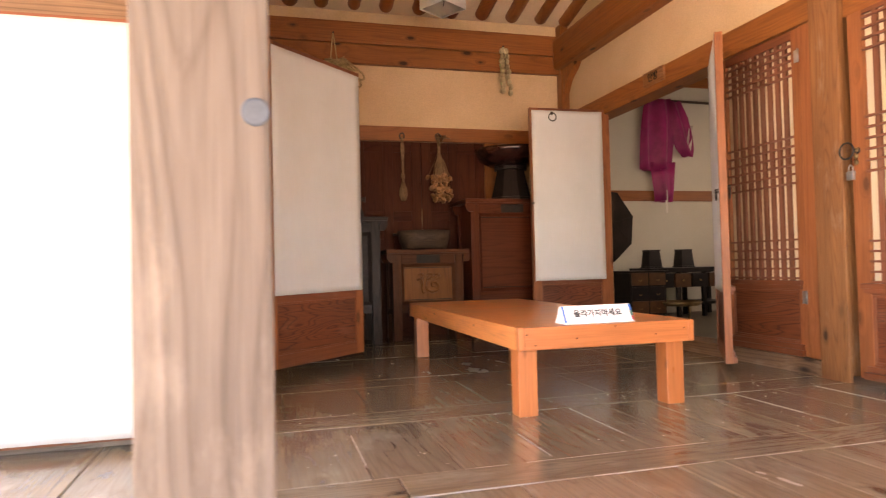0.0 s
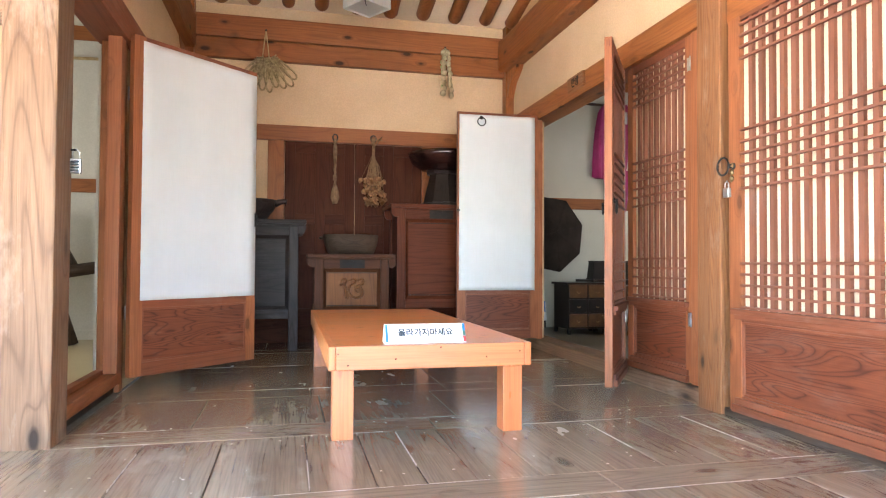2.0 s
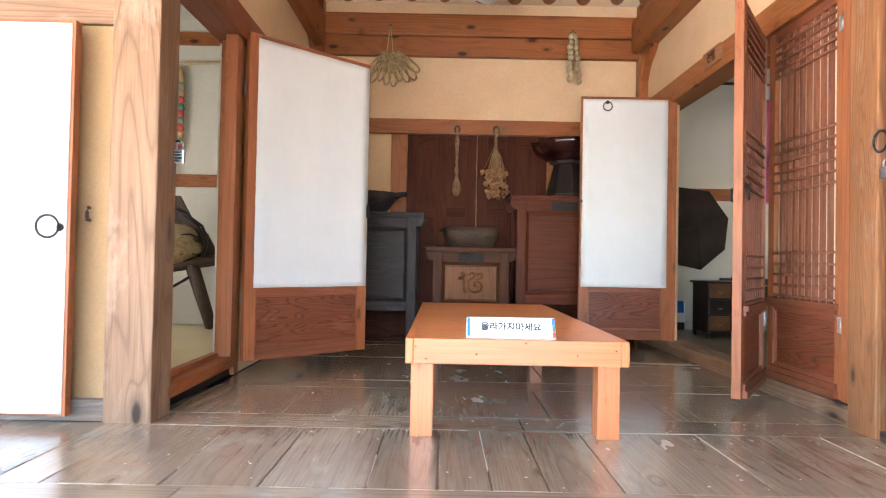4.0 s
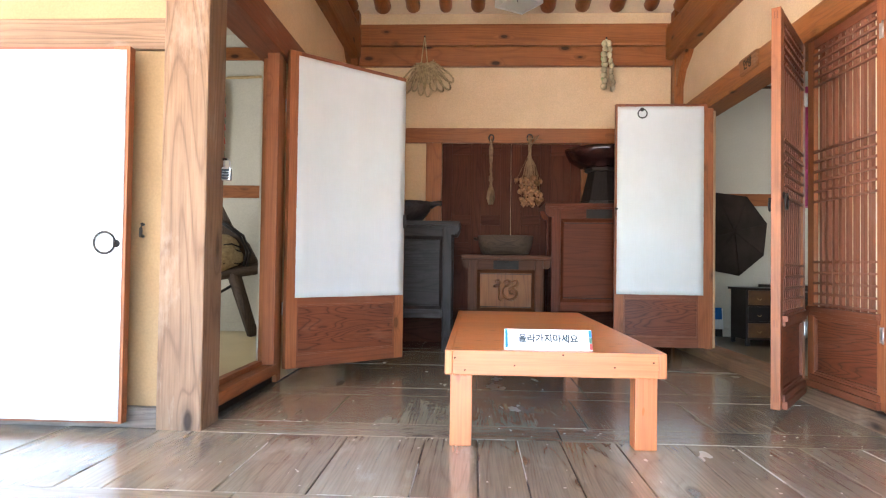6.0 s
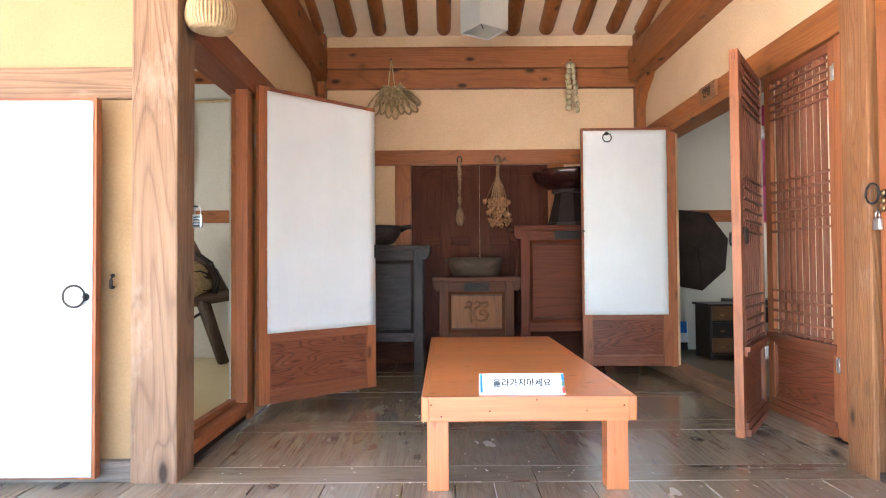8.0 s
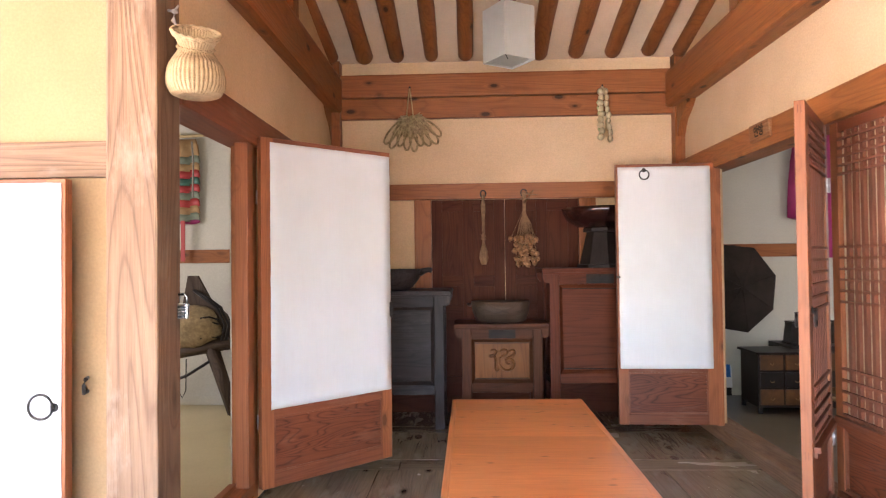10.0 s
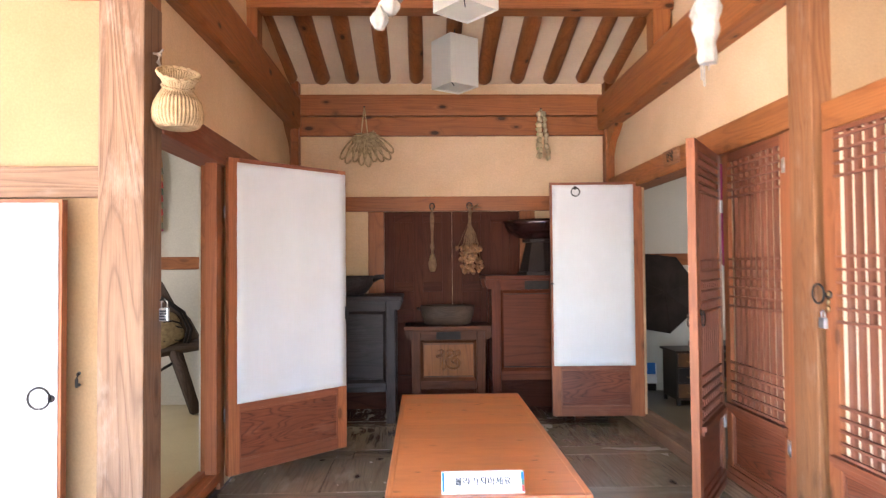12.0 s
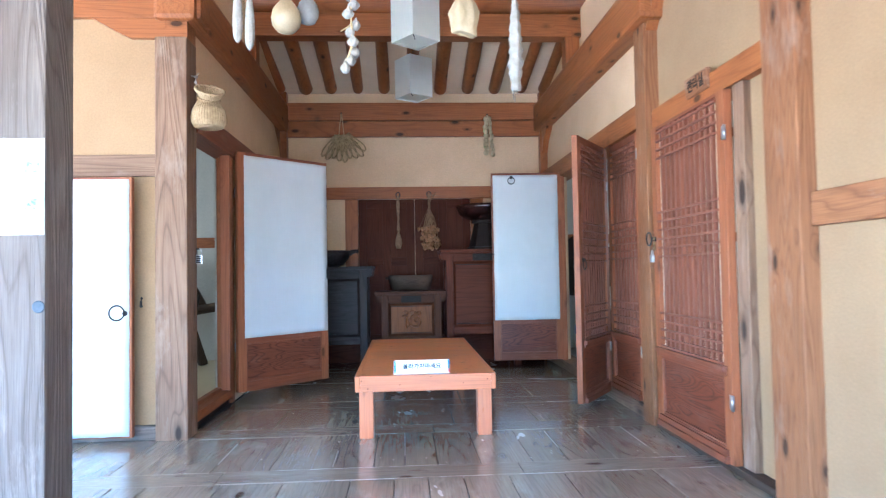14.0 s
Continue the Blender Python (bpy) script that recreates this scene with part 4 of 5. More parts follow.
lathe(bm, [(0.10, 0.0), (0.16, 0.02), (0.215, 0.09), (0.24, 0.165), (0.228, 0.165), (0.20, 0.10), (0.15, 0.04), (0.02, 0.03)], seg=32)
part("bowl", bm, wood("black", "x"), ob)
bm = bmesh.new()
tube(bm, [(0.22, -0.02, 0.135), (0.255, -0.03, 0.152), (0.29, -0.035, 0.158), (0.315, -0.04, 0.155)], [0.028, 0.024, 0.02, 0.022], 10)
part("handle", bm, wood("black", "x"), ob)

ob = thing("wooden_basin", "rough dark wooden basin with a curved rim", "basin", pose(1.60, 5.66, 0.7845))
bm = bmesh.new()
lathe(bm, [(0.17, 0.0), (0.20, 0.01), (0.228, 0.09), (0.238, 0.165), (0.222, 0.168), (0.205, 0.09), (0.17, 0.035), (0.02, 0.03)], seg=36, squash=0.72)
part("bowl", bm, wood("old", "x"), ob)
bm = bmesh.new()
tube(bm, [(-0.236, -0.02, 0.135), (-0.262, -0.02, 0.14), (-0.262, 0.05, 0.14), (-0.236, 0.05, 0.135)], 0.012, 8)
part("grip", bm, wood("old", "y"), ob)

ob = thing("pedestal_bowl", "large dark red lacquered bowl on wooden pedestal", "bowl", pose(2.42, 5.62, 1.2125))
bm = bmesh.new()
lathe(bm, [(0.10, 0.31), (0.20, 0.325), (0.285, 0.375), (0.315, 0.435), (0.325, 0.47), (0.312, 0.472), (0.295, 0.43), (0.26, 0.385), (0.18, 0.345), (0.02, 0.34)], seg=40)
part("bowl", bm, RED_LACQUER, ob)
bm = bmesh.new()
for z0, z1, r0, r1 in ((0.03, 0.30, 0.19, 0.13),):
    lathe(bm, [(r0 + 0.02, 0.0), (r0 + 0.02, 0.025), (r0, 0.03), (r1, 0.28), (r1 + 0.03, 0.285), (r1 + 0.03, 0.312)], seg=8)
for f in bm.faces:
    f.smooth = False
part("pedestal", bm, wood("near_black", "z"), ob, "black flared eight-sided pedestal")

# ---- things hung on the back wall ----
rng2 = random.Random(11)


def nail(parent, x, y, z, size=0.006):
    bm = bmesh.new()
    tube(bm, [(x, y, z), (x, y - 0.03, z + 0.004)], size, 8)
    blob(bm, (x, y - 0.03, z + 0.004), (size * 1.6, size * 0.8, size * 1.6), 0, 1)
    part("nail", bm, IRON, parent)


shoes = thing("straw_shoes", "bunch of woven straw shoes hung from a nail", "straw shoes", pose(0.86, 5.93, 2.20))
nail(shoes, 0.0, 0.0, 0.56)
bm = bmesh.new()
for dx in (-0.03, 0.03):
    tube(bm, [(0.0, -0.02, 0.565), (dx * 0.6, -0.025, 0.42), (dx, -0.03, 0.30)], 0.005, 6)
tube(bm, [(0.05, -0.03, 0.28), (0.14, -0.03, 0.23), (0.20, -0.02, 0.235), (0.235, -0.02, 0.225)], [0.006, 0.008, 0.006, 0.003], 6)
part("cord", bm, STRAW, shoes)
for i in range(9):
    a = radians(-36 + i * 10.5)
    top = Vector((-0.03 + 0.009 * i, -0.035 - 0.014 * (i % 3), 0.34))
    d = Vector((math.sin(a), 0, -math.cos(a)))
    side = Vector((math.cos(a), 0, math.sin(a)))
    length = 0.285 + 0.02 * math.sin(i * 2.1)
    bm = bmesh.new()
    loop = []
    for k in range(22):
        u = 2 * math.pi * k / 22
        wdt = 0.040 * (0.72 - 0.34 * math.cos(u))
        loop.append(top + d * (length / 2 * (1 - math.cos(u)) + 0.03) + side * (wdt * math.sin(u)) + Vector((0, -0.008 * math.sin(u * 3), 0)))
    tube(bm, loop, 0.0085, 7, True)
    # sole strands and toe wrapping
    shoe = part("shoe", bm, SHOE_STRAW, shoes)
    bm = bmesh.new()
    tube(bm, [top + d * (0.035 + 0.0045 * k) + side * (0.03 * math.cos(k * 1.2)) + Vector((0, -0.013 * math.sin(k * 1.2), 0)) for k in range(22)], 0.005, 5)
    part("toe_winding", bm, SHOE_STRAW, shoe)
    bm = bmesh.new()
    tube(bm, [top + d * 0.04, top + d * (length * 0.45) + Vector((0, -0.012, 0)), top + d * (length * 0.72)], 0.0045, 5)
    part("inner_cord", bm, SHOE_STRAW, shoe)

beans = thing("bean_string", "two strings of pale dried pods on a nail", "dried pods", pose(2.49, 5.93, 2.27))
nail(beans, 0.0, 0.0, 0.47)
for x0, bot, lean in ((-0.018, 0.02, 0.0), (0.024, 0.0, 0.035)):
    bm = bmesh.new()
    fat = 0.031 if x0 < 0 else 0.023
    for i in range(9):
        u = i / 8
        blob(bm, (x0 + lean * u + 0.006 * math.sin(i * 2), -0.04, 0.40 - (0.40 - bot) * u + 0.02), (fat - 0.004 * (i % 2), 0.03, 0.032), 0.25, 2)
    tube(bm, [(0.0, -0.025, 0.475), (x0 * 0.8, -0.03, 0.43), (x0 + lean, -0.035, bot)], 0.006, 6)
    part("pod_string", bm, POD, beans)
bm = bmesh.new()
for i in range(6):
    blob(bm, (-0.035 + 0.006 * math.sin(i), -0.05, 0.10 + i * 0.045), (0.016, 0.012, 0.02), 0.2, 1)
part("pods", bm, mottled("pale_green_pods", (0.36, 0.37, 0.17), (0.26, 0.27, 0.11), 30.0, 0.7, 0.3), beans, "pale green dried pods")

scoop = thing("straw_scourer", "twisted straw scourer hung by a loop", "scourer", pose(1.475, 5.945, 1.24))
bm = bmesh.new()
tube(bm, [(0.022 * math.sin(u), -0.02, 0.605 + 0.03 * math.cos(u)) for u in (2 * math.pi * k / 16 for k in range(16))], 0.006, 6, True)
part("hanger_ring", bm, IRON, scoop, "black iron ring")
bm = bmesh.new()
for ph in (0.0, 2.1, 4.2):
    tube(bm, [(0.008 * math.cos(ph + k * 0.8), -0.03 + 0.007 * math.sin(ph + k * 0.8), 0.59 - k * 0.03) for k in range(16)], 0.0055, 6)
for x1 in (-0.016, 0.014):
    tube(bm, [(0.0, -0.02, 0.60), (x1, -0.03, 0.50), (x1 * 0.6, -0.035, 0.38)], 0.005, 6)
tube(bm, [(0.017 * math.cos(u), -0.03 + 0.014 * math.sin(u), 0.215 + 0.0018 * k) for k, u in enumerate(k * 0.7 for k in range(26))], 0.0045, 5)
part("rope", bm, BROWN_STRAW, scoop)
bm = bmesh.new()
for k in range(9):
    a = 2 * math.pi * k / 9
    tube(bm, [(0.008 * math.cos(a), -0.032 + 0.006 * math.sin(a), 0.17), (0.026 * math.cos(a), -0.032 + 0.018 * math.sin(a), 0.11), (0.032 * math.cos(a), -0.032 + 0.02 * math.sin(a), 0.06), (0.014 * math.cos(a), -0.032 + 0.01 * math.sin(a), 0.005)], 0.008, 6)
blob(bm, (0.0, -0.032, 0.08), (0.027, 0.016, 0.07), 0.3, 2)
part("head", bm, BROWN_STRAW, scoop)

bunch = thing("dried_seed_heads", "bunch of brown dried seed heads on straw stems", "dried plants", pose(1.82, 5.945, 1.23))
bm = bmesh.new()
tube(bm, [(0.024 * math.sin(u), -0.02, 0.62 + 0.03 * math.cos(u)) for u in (2 * math.pi * k / 16 for k in range(16))], 0.006, 6, True)
part("hanger_ring", bm, IRON, bunch, "black iron ring")
bm = bmesh.new()
blob(bm, (0, 0, 0), (0.021, 0.020, 0.023), 0.35, 2)
blob(bm, (0, 0, -0.027), (0.007, 0.007, 0.007), 0.0, 1)
head_mesh = mesh_from("seed_head", bm, SEED)
for i in range(58):
    ex, ez = rng2.gauss(-0.01, 0.06), rng2.uniform(0.01, 0.25)
    ex = max(-0.13, min(0.12, ex)) * (0.55 + 0.6 * (1 - abs(ez - 0.15) / 0.2))
    ey = -0.05 - rng2.random() * 0.05
    bm = bmesh.new()
    tube(bm, [(rng2.uniform(-0.015, 0.015), -0.03, 0.60), (rng2.uniform(-0.012, 0.012), -0.04, 0.47), (ex * 0.5, ey, 0.36), (ex, ey, ez)], 0.0018, 5)
    if i < 9:
        tube(bm, [(0.0, -0.035, 0.52), (rng2.uniform(-0.03, 0.08), -0.04, 0.60 + rng2.uniform(0, 0.04)), (rng2.uniform(-0.03, 0.12), -0.04, 0.60)], 0.0025, 5)
    stem = part("stem", bm, BROWN_STRAW, bunch)
    head = new("seed_head", head_mesh)
    head.parent, head.location = stem, (ex, ey, ez)
    head.rotation_euler = (rng2.uniform(-0.5, 0.5), rng2.uniform(-0.5, 0.5), rng2.uniform(0, 6))

# ---- straw basket on the pillar ----
basket = thing("straw_basket", "pale woven straw bottle basket hung on pillar", "basket", pose(0.322, 2.82, 1.905) @ Matrix.Scale(0.84, 4))
bm = bmesh.new()
rows = []
prof = [(0.03, 0.004), (0.075, 0.0), (0.105, 0.012), (0.123, 0.045), (0.126, 0.085), (0.116, 0.135), (0.095, 0.175), (0.076, 0.205), (0.070, 0.225), (0.082, 0.255), (0.098, 0.28), (0.10, 0.288)]
fine = []
for (r0, z0), (r1, z1) in zip(prof, prof[1:]):
    for k in range(4):
        u = k / 4
        fine.append((r0 + (r1 - r0) * u + 0.0016 * (k % 2), z0 + (z1 - z0) * u))
fine += [(0.10, 0.288), (0.088, 0.286), (0.066, 0.23), (0.02, 0.20)]
lathe(bm, fine, seg=160, wave=0.028, waves=40)
MOUTH = Matrix.Translation((0, 0, 0.212)) @ Matrix.Rotation(radians(33), 4, Vector((1, 0.5, 0)).normalized()) @ Matrix.Translation((0, 0, -0.212))


def bent(bm):
    """The neck leans over: everything above the waist turns forward."""
    for v in bm.verts:
        k = max(0.0, min(1.0, (v.co.z - 0.15) / 0.10))
        v.co = v.co.lerp(MOUTH @ v.co, k)


bent(bm)
part("body", bm, BASKET, basket)
for r, z in ((0.097, 0.282), (0.102, 0.293), (0.074, 0.222)):
    bm = bmesh.new()
    tube(bm, [((r + 0.003 * math.sin(18 * u)) * math.cos(u), (r + 0.003 * math.sin(18 * u)) * math.sin(u), z + 0.003 * math.cos(18 * u)) for u in (2 * math.pi * k / 72 for k in range(72))], 0.0085, 7, True)
    bent(bm)
    part("rim_coil", bm, BASKET, basket)
bm = bmesh.new()
tube(bm, [(-0.06, 0.03, 0.30), (-0.09, -0.04, 0.34), (-0.085, -0.02, 0.385), (-0.13, 0.0, 0.40)], 0.0065, 7)
tube(bm, [(-0.08, 0.0, 0.29), (-0.08, -0.045, 0.34), (-0.085, -0.02, 0.385)], 0.0065, 7)
blob(bm, (-0.085, -0.025, 0.385), (0.014, 0.014, 0.014), 0.3, 1)
tube(bm, [(-0.085, -0.025, 0.39), (-0.06, -0.04, 0.405)], 0.005, 6)
part("cord", bm, COTTON, basket, "white knotted cord")

# ---- paper lanterns ----
def lantern(x, y, z, turn, top):
    ob = thing("paper_lantern", "white square paper lantern hanging from the roof", "lantern", pose(x, y, z, 0, 0, turn), "paper lanterns")
    w, h = 0.132, 0.385
    for k in range(4):
        bm = bmesh.new()
        bx(bm, (-w, -w - 0.001, 0), (w, -w + 0.001, h))
        p = part("paper_side", bm, LAMP_PAPER, ob)
        p.matrix_local = pose(0, 0, 0, 0, 0, 90 * k)
        bm = bmesh.new()
        bx(bm, (-w, -w + 0.001, 0.0), (w, -w + 0.004, 0.004))
        bx(bm, (-w, -w + 0.001, h - 0.008), (w, -w + 0.004, h))
        bx(bm, (-w + 0.001, -w + 0.001, 0.008), (-w + 0.004, -w + 0.004, h - 0.008))
        p = part("frame_bar", bm, LAMP_PAPER, ob)
        p.matrix_local = pose(0, 0, 0, 0, 0, 90 * k)
    bm = bmesh.new()
    bx(bm, (-w + 0.01, -w + 0.01, h - 0.003), (w - 0.01, w - 0.01, h - 0.001))
    part("paper_top", bm, LAMP_PAPER, ob)
    bm = bmesh.new()
    bx(bm, (-w + 0.004, -w + 0.004, 0.012), (w - 0.004, w - 0.004, 0.014))
    part("paper_bottom", bm, LAMP_PAPER, ob)
    bm = bmesh.new()
    tube(bm, [(-w + 0.012, -w + 0.012, 0.009), (-0.035, -0.035, 0.009)], 0.0035, 6)
    part("wire", bm, INK, ob, "thin dark wire under the paper")
    bm = bmesh.new()
    tube(bm, [(0, 0, h), (0, 0, top - z)], 0.004, 6)
    part("cord", bm, INK, ob, "thin dark cord")


lantern(1.652, 5.05, 2.70, 33, 3.29)
lantern(1.645, 3.62, 2.745, 38, 3.98)

# ---- things hung from the front beam ----
def hung(name, label, category, x, bottom, y=1.31):
    ob = thing(name, label, category, pose(x, y, bottom))
    return ob, 2.64 - bottom


ob, top = hung("corn_cobs", "pair of dried pale corn cobs on a cord", "corn", 0.905, 1.885)
for dx, b in ((-0.025, 0.03), (0.022, 0.0)):
    bm = bmesh.new()
    n = 20
    prof = [(0.004, b)] + [(0.0185 * math.sin(math.pi * min(1, 0.12 + 0.88 * (i / n) ** 0.7)) ** 0.6 + 0.0015 * (i % 2), b + 0.01 + 0.24 * i / n) for i in range(n)]
    lathe(bm, prof, (dx, 0, 0), 24, 0.05, 8)
    part("cob", bm, COTTON, ob)
bm = bmesh.new()
tube(bm, [(-0.025, 0, 0.27), (0.0, 0, 0.36), (0.0, 0, top)], 0.004, 6)
tube(bm, [(0.022, 0, 0.24), (0.0, 0, 0.36)], 0.004, 6)
part("cord", bm, STRAW, ob)

ob, top = hung("gourd", "round pale yellow gourd hung on a cord", "gourd", 1.072, 1.955)
bm = bmesh.new()
lathe(bm, [(0.012, 0.0), (0.035, 0.006), (0.055, 0.03), (0.060, 0.06), (0.053, 0.092), (0.034, 0.118), (0.02, 0.135), (0.013, 0.16), (0.008, 0.18)], seg=30)
part("fruit", bm, GOURD, ob)
bm = bmesh.new()
tube(bm, [(0, 0, 0.178), (0, 0, top)], 0.003, 6)
part("cord", bm, STRAW, ob)

ob, top = hung("small_gourd", "small dusty grey gourd hung on a cord", "gourd", 1.15, 2.015, 1.37)
bm = bmesh.new()
lathe(bm, [(0.01, 0.0), (0.03, 0.006), (0.043, 0.03), (0.045, 0.055), (0.036, 0.085), (0.02, 0.105), (0.008, 0.13)], seg=26)
part("fruit", bm, GREY_GOURD, ob)
bm = bmesh.new()
tube(bm, [(0, 0, 0.128), (0, 0, top)], 0.003, 6)
part("cord", bm, STRAW, ob)

ob, top = hung("garlic_string", "string of white garlic bulbs hung on twine", "garlic", 1.33, 1.79)
for i, (dx, z) in enumerate(((-0.025, 0.02), (-0.005, 0.055), (0.012, 0.09), (0.008, 0.13), (-0.004, 0.172), (0.018, 0.205), (-0.01, 0.245), (0.012, 0.285), (-0.006, 0.325))):
    bm = bmesh.new()
    k = 0.82 + 0.22 * math.sin(i * 2.4) ** 2
    lathe(bm, [(0.003 * k, -0.019), (0.012 * k, -0.018), (0.021 * k, -0.006), (0.022 * k, 0.004), (0.014 * k, 0.016), (0.006, 0.024), (0.003, 0.034)], (dx, 0.01 * (i % 3), z), 24, 0.12, 6)
    for v in bm.verts:
        v.co += 0.0035 * Vector((noise.noise(v.co * 40 + Vector((i, 0, 0))), 0, noise.noise(v.co * 33 + Vector((0, i, 0)))))
    part("bulb", bm, COTTON, ob)
bm = bmesh.new()
tube(bm, [(-0.02, 0.0, 0.05), (0.006, 0.0, 0.12), (0.0, 0.0, 0.25), (0.004, 0.0, 0.36), (0.0, 0.0, top)], 0.004, 6)
tube(bm, [(0.0, 0.0, 0.2), (-0.04, -0.01, 0.17)], 0.003, 5)
part("twine", bm, STRAW, ob)

ob, top = hung("cloth_pouch", "cream cloth pouch tied with a cord", "pouch", 1.79, 1.955)
bm = bmesh.new()
prof = [(0.045, 0.0), (0.056, 0.004), (0.058, 0.03), (0.054, 0.06), (0.060, 0.09), (0.052, 0.125), (0.03, 0.15), (0.016, 0.165), (0.028, 0.19)]
lathe(bm, prof, seg=48, wave=0.06, waves=7, squash=0.45)
for v in bm.verts:
    v.co.x += 0.016 * noise.noise(v.co * 20)
    v.co.y += 0.012 * noise.noise(v.co * 28 + Vector((7, 2, 4)))
    v.co.z += 0.018 * noise.noise(v.co * 14 + Vector((3, 1, 2)))
part("bag", bm, GOURD, ob)
bm = bmesh.new()
tube(bm, [(0, 0, 0.165), (0, 0, top)], 0.003, 6)
part("cord", bm, STRAW, ob)

ob, top = hung("cotton_hank", "long white hank of raw cotton fibre", "cotton", 2.0, 1.69)
bm = bmesh.new()
n = 26
lathe(bm, [(0.004 + (0.004 + 0.017 * math.sin(math.pi * min(1.0, 0.1 + 0.95 * i / n)) ** 0.8 + (0.006 if 4 < i < 9 else 0)) * (1 + 0.14 * math.sin(i * 1.9)), 0.03 + 0.40 * i / n) for i in range(n + 1)], seg=22, wave=0.16, waves=5)
for v in bm.verts:
    v.co.x += 0.012 * noise.noise(v.co * 7)
    v.co += 0.004 * Vector((noise.noise(v.co * 45), noise.noise(v.co * 51 + Vector((5, 5, 5))), 0))
part("fibre", bm, COTTON, ob)
bm = bmesh.new()
for i in range(16):
    a, r = rng2.uniform(0, 6.28), rng2.uniform(0.002, 0.014)
    z = rng2.uniform(0.03, 0.25)
    tube(bm, [(0.006 * math.cos(a), 0.006 * math.sin(a), z + 0.06), (r * math.cos(a) * 1.4, r * math.sin(a), z), (r * math.cos(a) * 1.2, r * math.sin(a), z - 0.05)], 0.0016, 4)
part("loose_strands", bm, COTTON, ob)
bm = bmesh.new()
tube(bm, [(0, 0, 0.42), (0, 0, top)], 0.003, 6)
part("cord", bm, STRAW, ob)

# ---- disc on the front pillar ----
bm = bmesh.new()
lathe(bm, [(0.022, 0.0), (0.022, 0.003), (0.018, 0.005)], seg=20)
bmesh.ops.rotate(bm, verts=bm.verts, matrix=Matrix.Rotation(radians(90), 3, "X"))
bmesh.ops.translate(bm, verts=bm.verts, vec=(0.079, -0.100, 1.225))
part("metal_disc", bm, mottled("blue_grey_metal", (0.10, 0.115, 0.135), (0.075, 0.088, 0.105), 20.0, 0.7, 0.1, 90.0, 0.0, 0.1), front_pillar, "small blue-grey metal disc")

# ---- right room ----
def cloth(bm, rows, folds, depth, seg=56):
    """Hanging cloth: rows of height, middle, half width; folds deepen downwards. Closed all round."""
    rings = []
    for k, (z, x, w) in enumerate(rows):
        ring = []
        for j in range(seg):
            a = 2 * math.pi * j / seg
            f = depth * (0.35 + 0.65 * k / (len(rows) - 1)) * math.sin(folds * a + 0.35 * k)
            ring.append(bm.verts.new((x + w * math.cos(a) + 0.25 * f, -(depth + f) * math.sin(a) * (1 if math.sin(a) > 0 else 0.4), z + 0.01 * math.sin(3 * a + k))))
        rings.append(ring)
    for one, two in zip(rings, rings[1:]):
        for j in range(seg):
            bm.faces.new((one[j], one[(j + 1) % seg], two[(j + 1) % seg], two[j])).smooth = True
    bm.faces.new(rings[0][::-1])
    bm.faces.new(rings[-1])
    bmesh.ops.recalc_face_normals(bm, faces=bm.faces)


ob = thing("silk_garment", "magenta silk garment hung on the wall", "garment", pose(4.45, 6.26, 1.2))
bm = bmesh.new()
cloth(bm, [(1.20, -0.02, 0.14), (1.12, -0.03, 0.18), (0.95, -0.04, 0.20), (0.75, -0.06, 0.20), (0.55, -0.08, 0.19), (0.42, -0.09, 0.18)], 5, 0.05)
part("jacket", bm, MAGENTA, ob)
bm = bmesh.new()
cloth(bm, [(1.18, 0.15, 0.09), (1.0, 0.20, 0.13), (0.8, 0.24, 0.14), (0.66, 0.28, 0.11), (0.58, 0.31, 0.06)], 4, 0.045)
part("sleeve", bm, MAGENTA, ob)
bm = bmesh.new()
cloth(bm, [(0.50, 0.0, 0.16), (0.35, 0.0, 0.14), (0.18, 0.0, 0.12), (0.08, -0.01, 0.11)], 4, 0.035)
part("trouser_leg", bm, MAGENTA, ob)
bm = bmesh.new()
cloth(bm, [(0.92, 0.36, 0.035), (0.75, 0.34, 0.03), (0.6, 0.30, 0.04)], 3, 0.03)
part("white_lining", bm, LINEN, ob, "white lining at the sleeve")
box_part("ribbon", (-0.005, -0.05, -0.05), (0.02, -0.042, 0.2), LINEN, ob, 0.002, "white ribbon end")
bm = bmesh.new()
tube(bm, [(-0.95, 0.0, 1.21), (0.0, -0.01, 1.19), (0.9, 0.0, 1.18)], 0.014, 8)
part("hanging_pole", bm, wood("old", "x"), ob, "thin bamboo hanging pole")

ob = thing("oiled_umbrella_hat", "large dark eight-sided oiled hat hung on the wall", "hat", pose(3.64, 6.13, 1.02, 0, 0, 12) @ pose(0, 0, 0, 86, 0, 0))
bm = bmesh.new()
R = 0.425


def hat_rim(k, share=1.0):
    """A corner of the cover, a little uneven and sagging between the ribs."""
    a = 2 * math.pi * (k + 0.32) / 8
    q = R * share * (1 + 0.02 * math.sin(k * 2.3))
    return Vector((q * math.cos(a), 0.93 * q * math.sin(a), 0.12 * (1 - share) ** 0.9))


for off in (0.0, -0.008):
    rings = [[bm.verts.new(hat_rim(k, u) + Vector((0, 0, off))) for k in range(8)] for u in (1.0, 0.8, 0.6, 0.4, 0.2)]
    tip = bm.verts.new((0, 0, 0.118 + off))
    for one, two in zip(rings, rings[1:]):
        for k in range(8):
            bm.faces.new((one[k], one[(k + 1) % 8], two[(k + 1) % 8], two[k]))
    for k in range(8):
        bm.faces.new((rings[-1][k], rings[-1][(k + 1) % 8], tip))
    if off == 0.0:
        outer = rings[0]
    else:
        for k in range(8):
            bm.faces.new((outer[(k + 1) % 8], outer[k], rings[0][k], rings[0][(k + 1) % 8]))
bmesh.ops.recalc_face_normals(bm, faces=bm.faces)
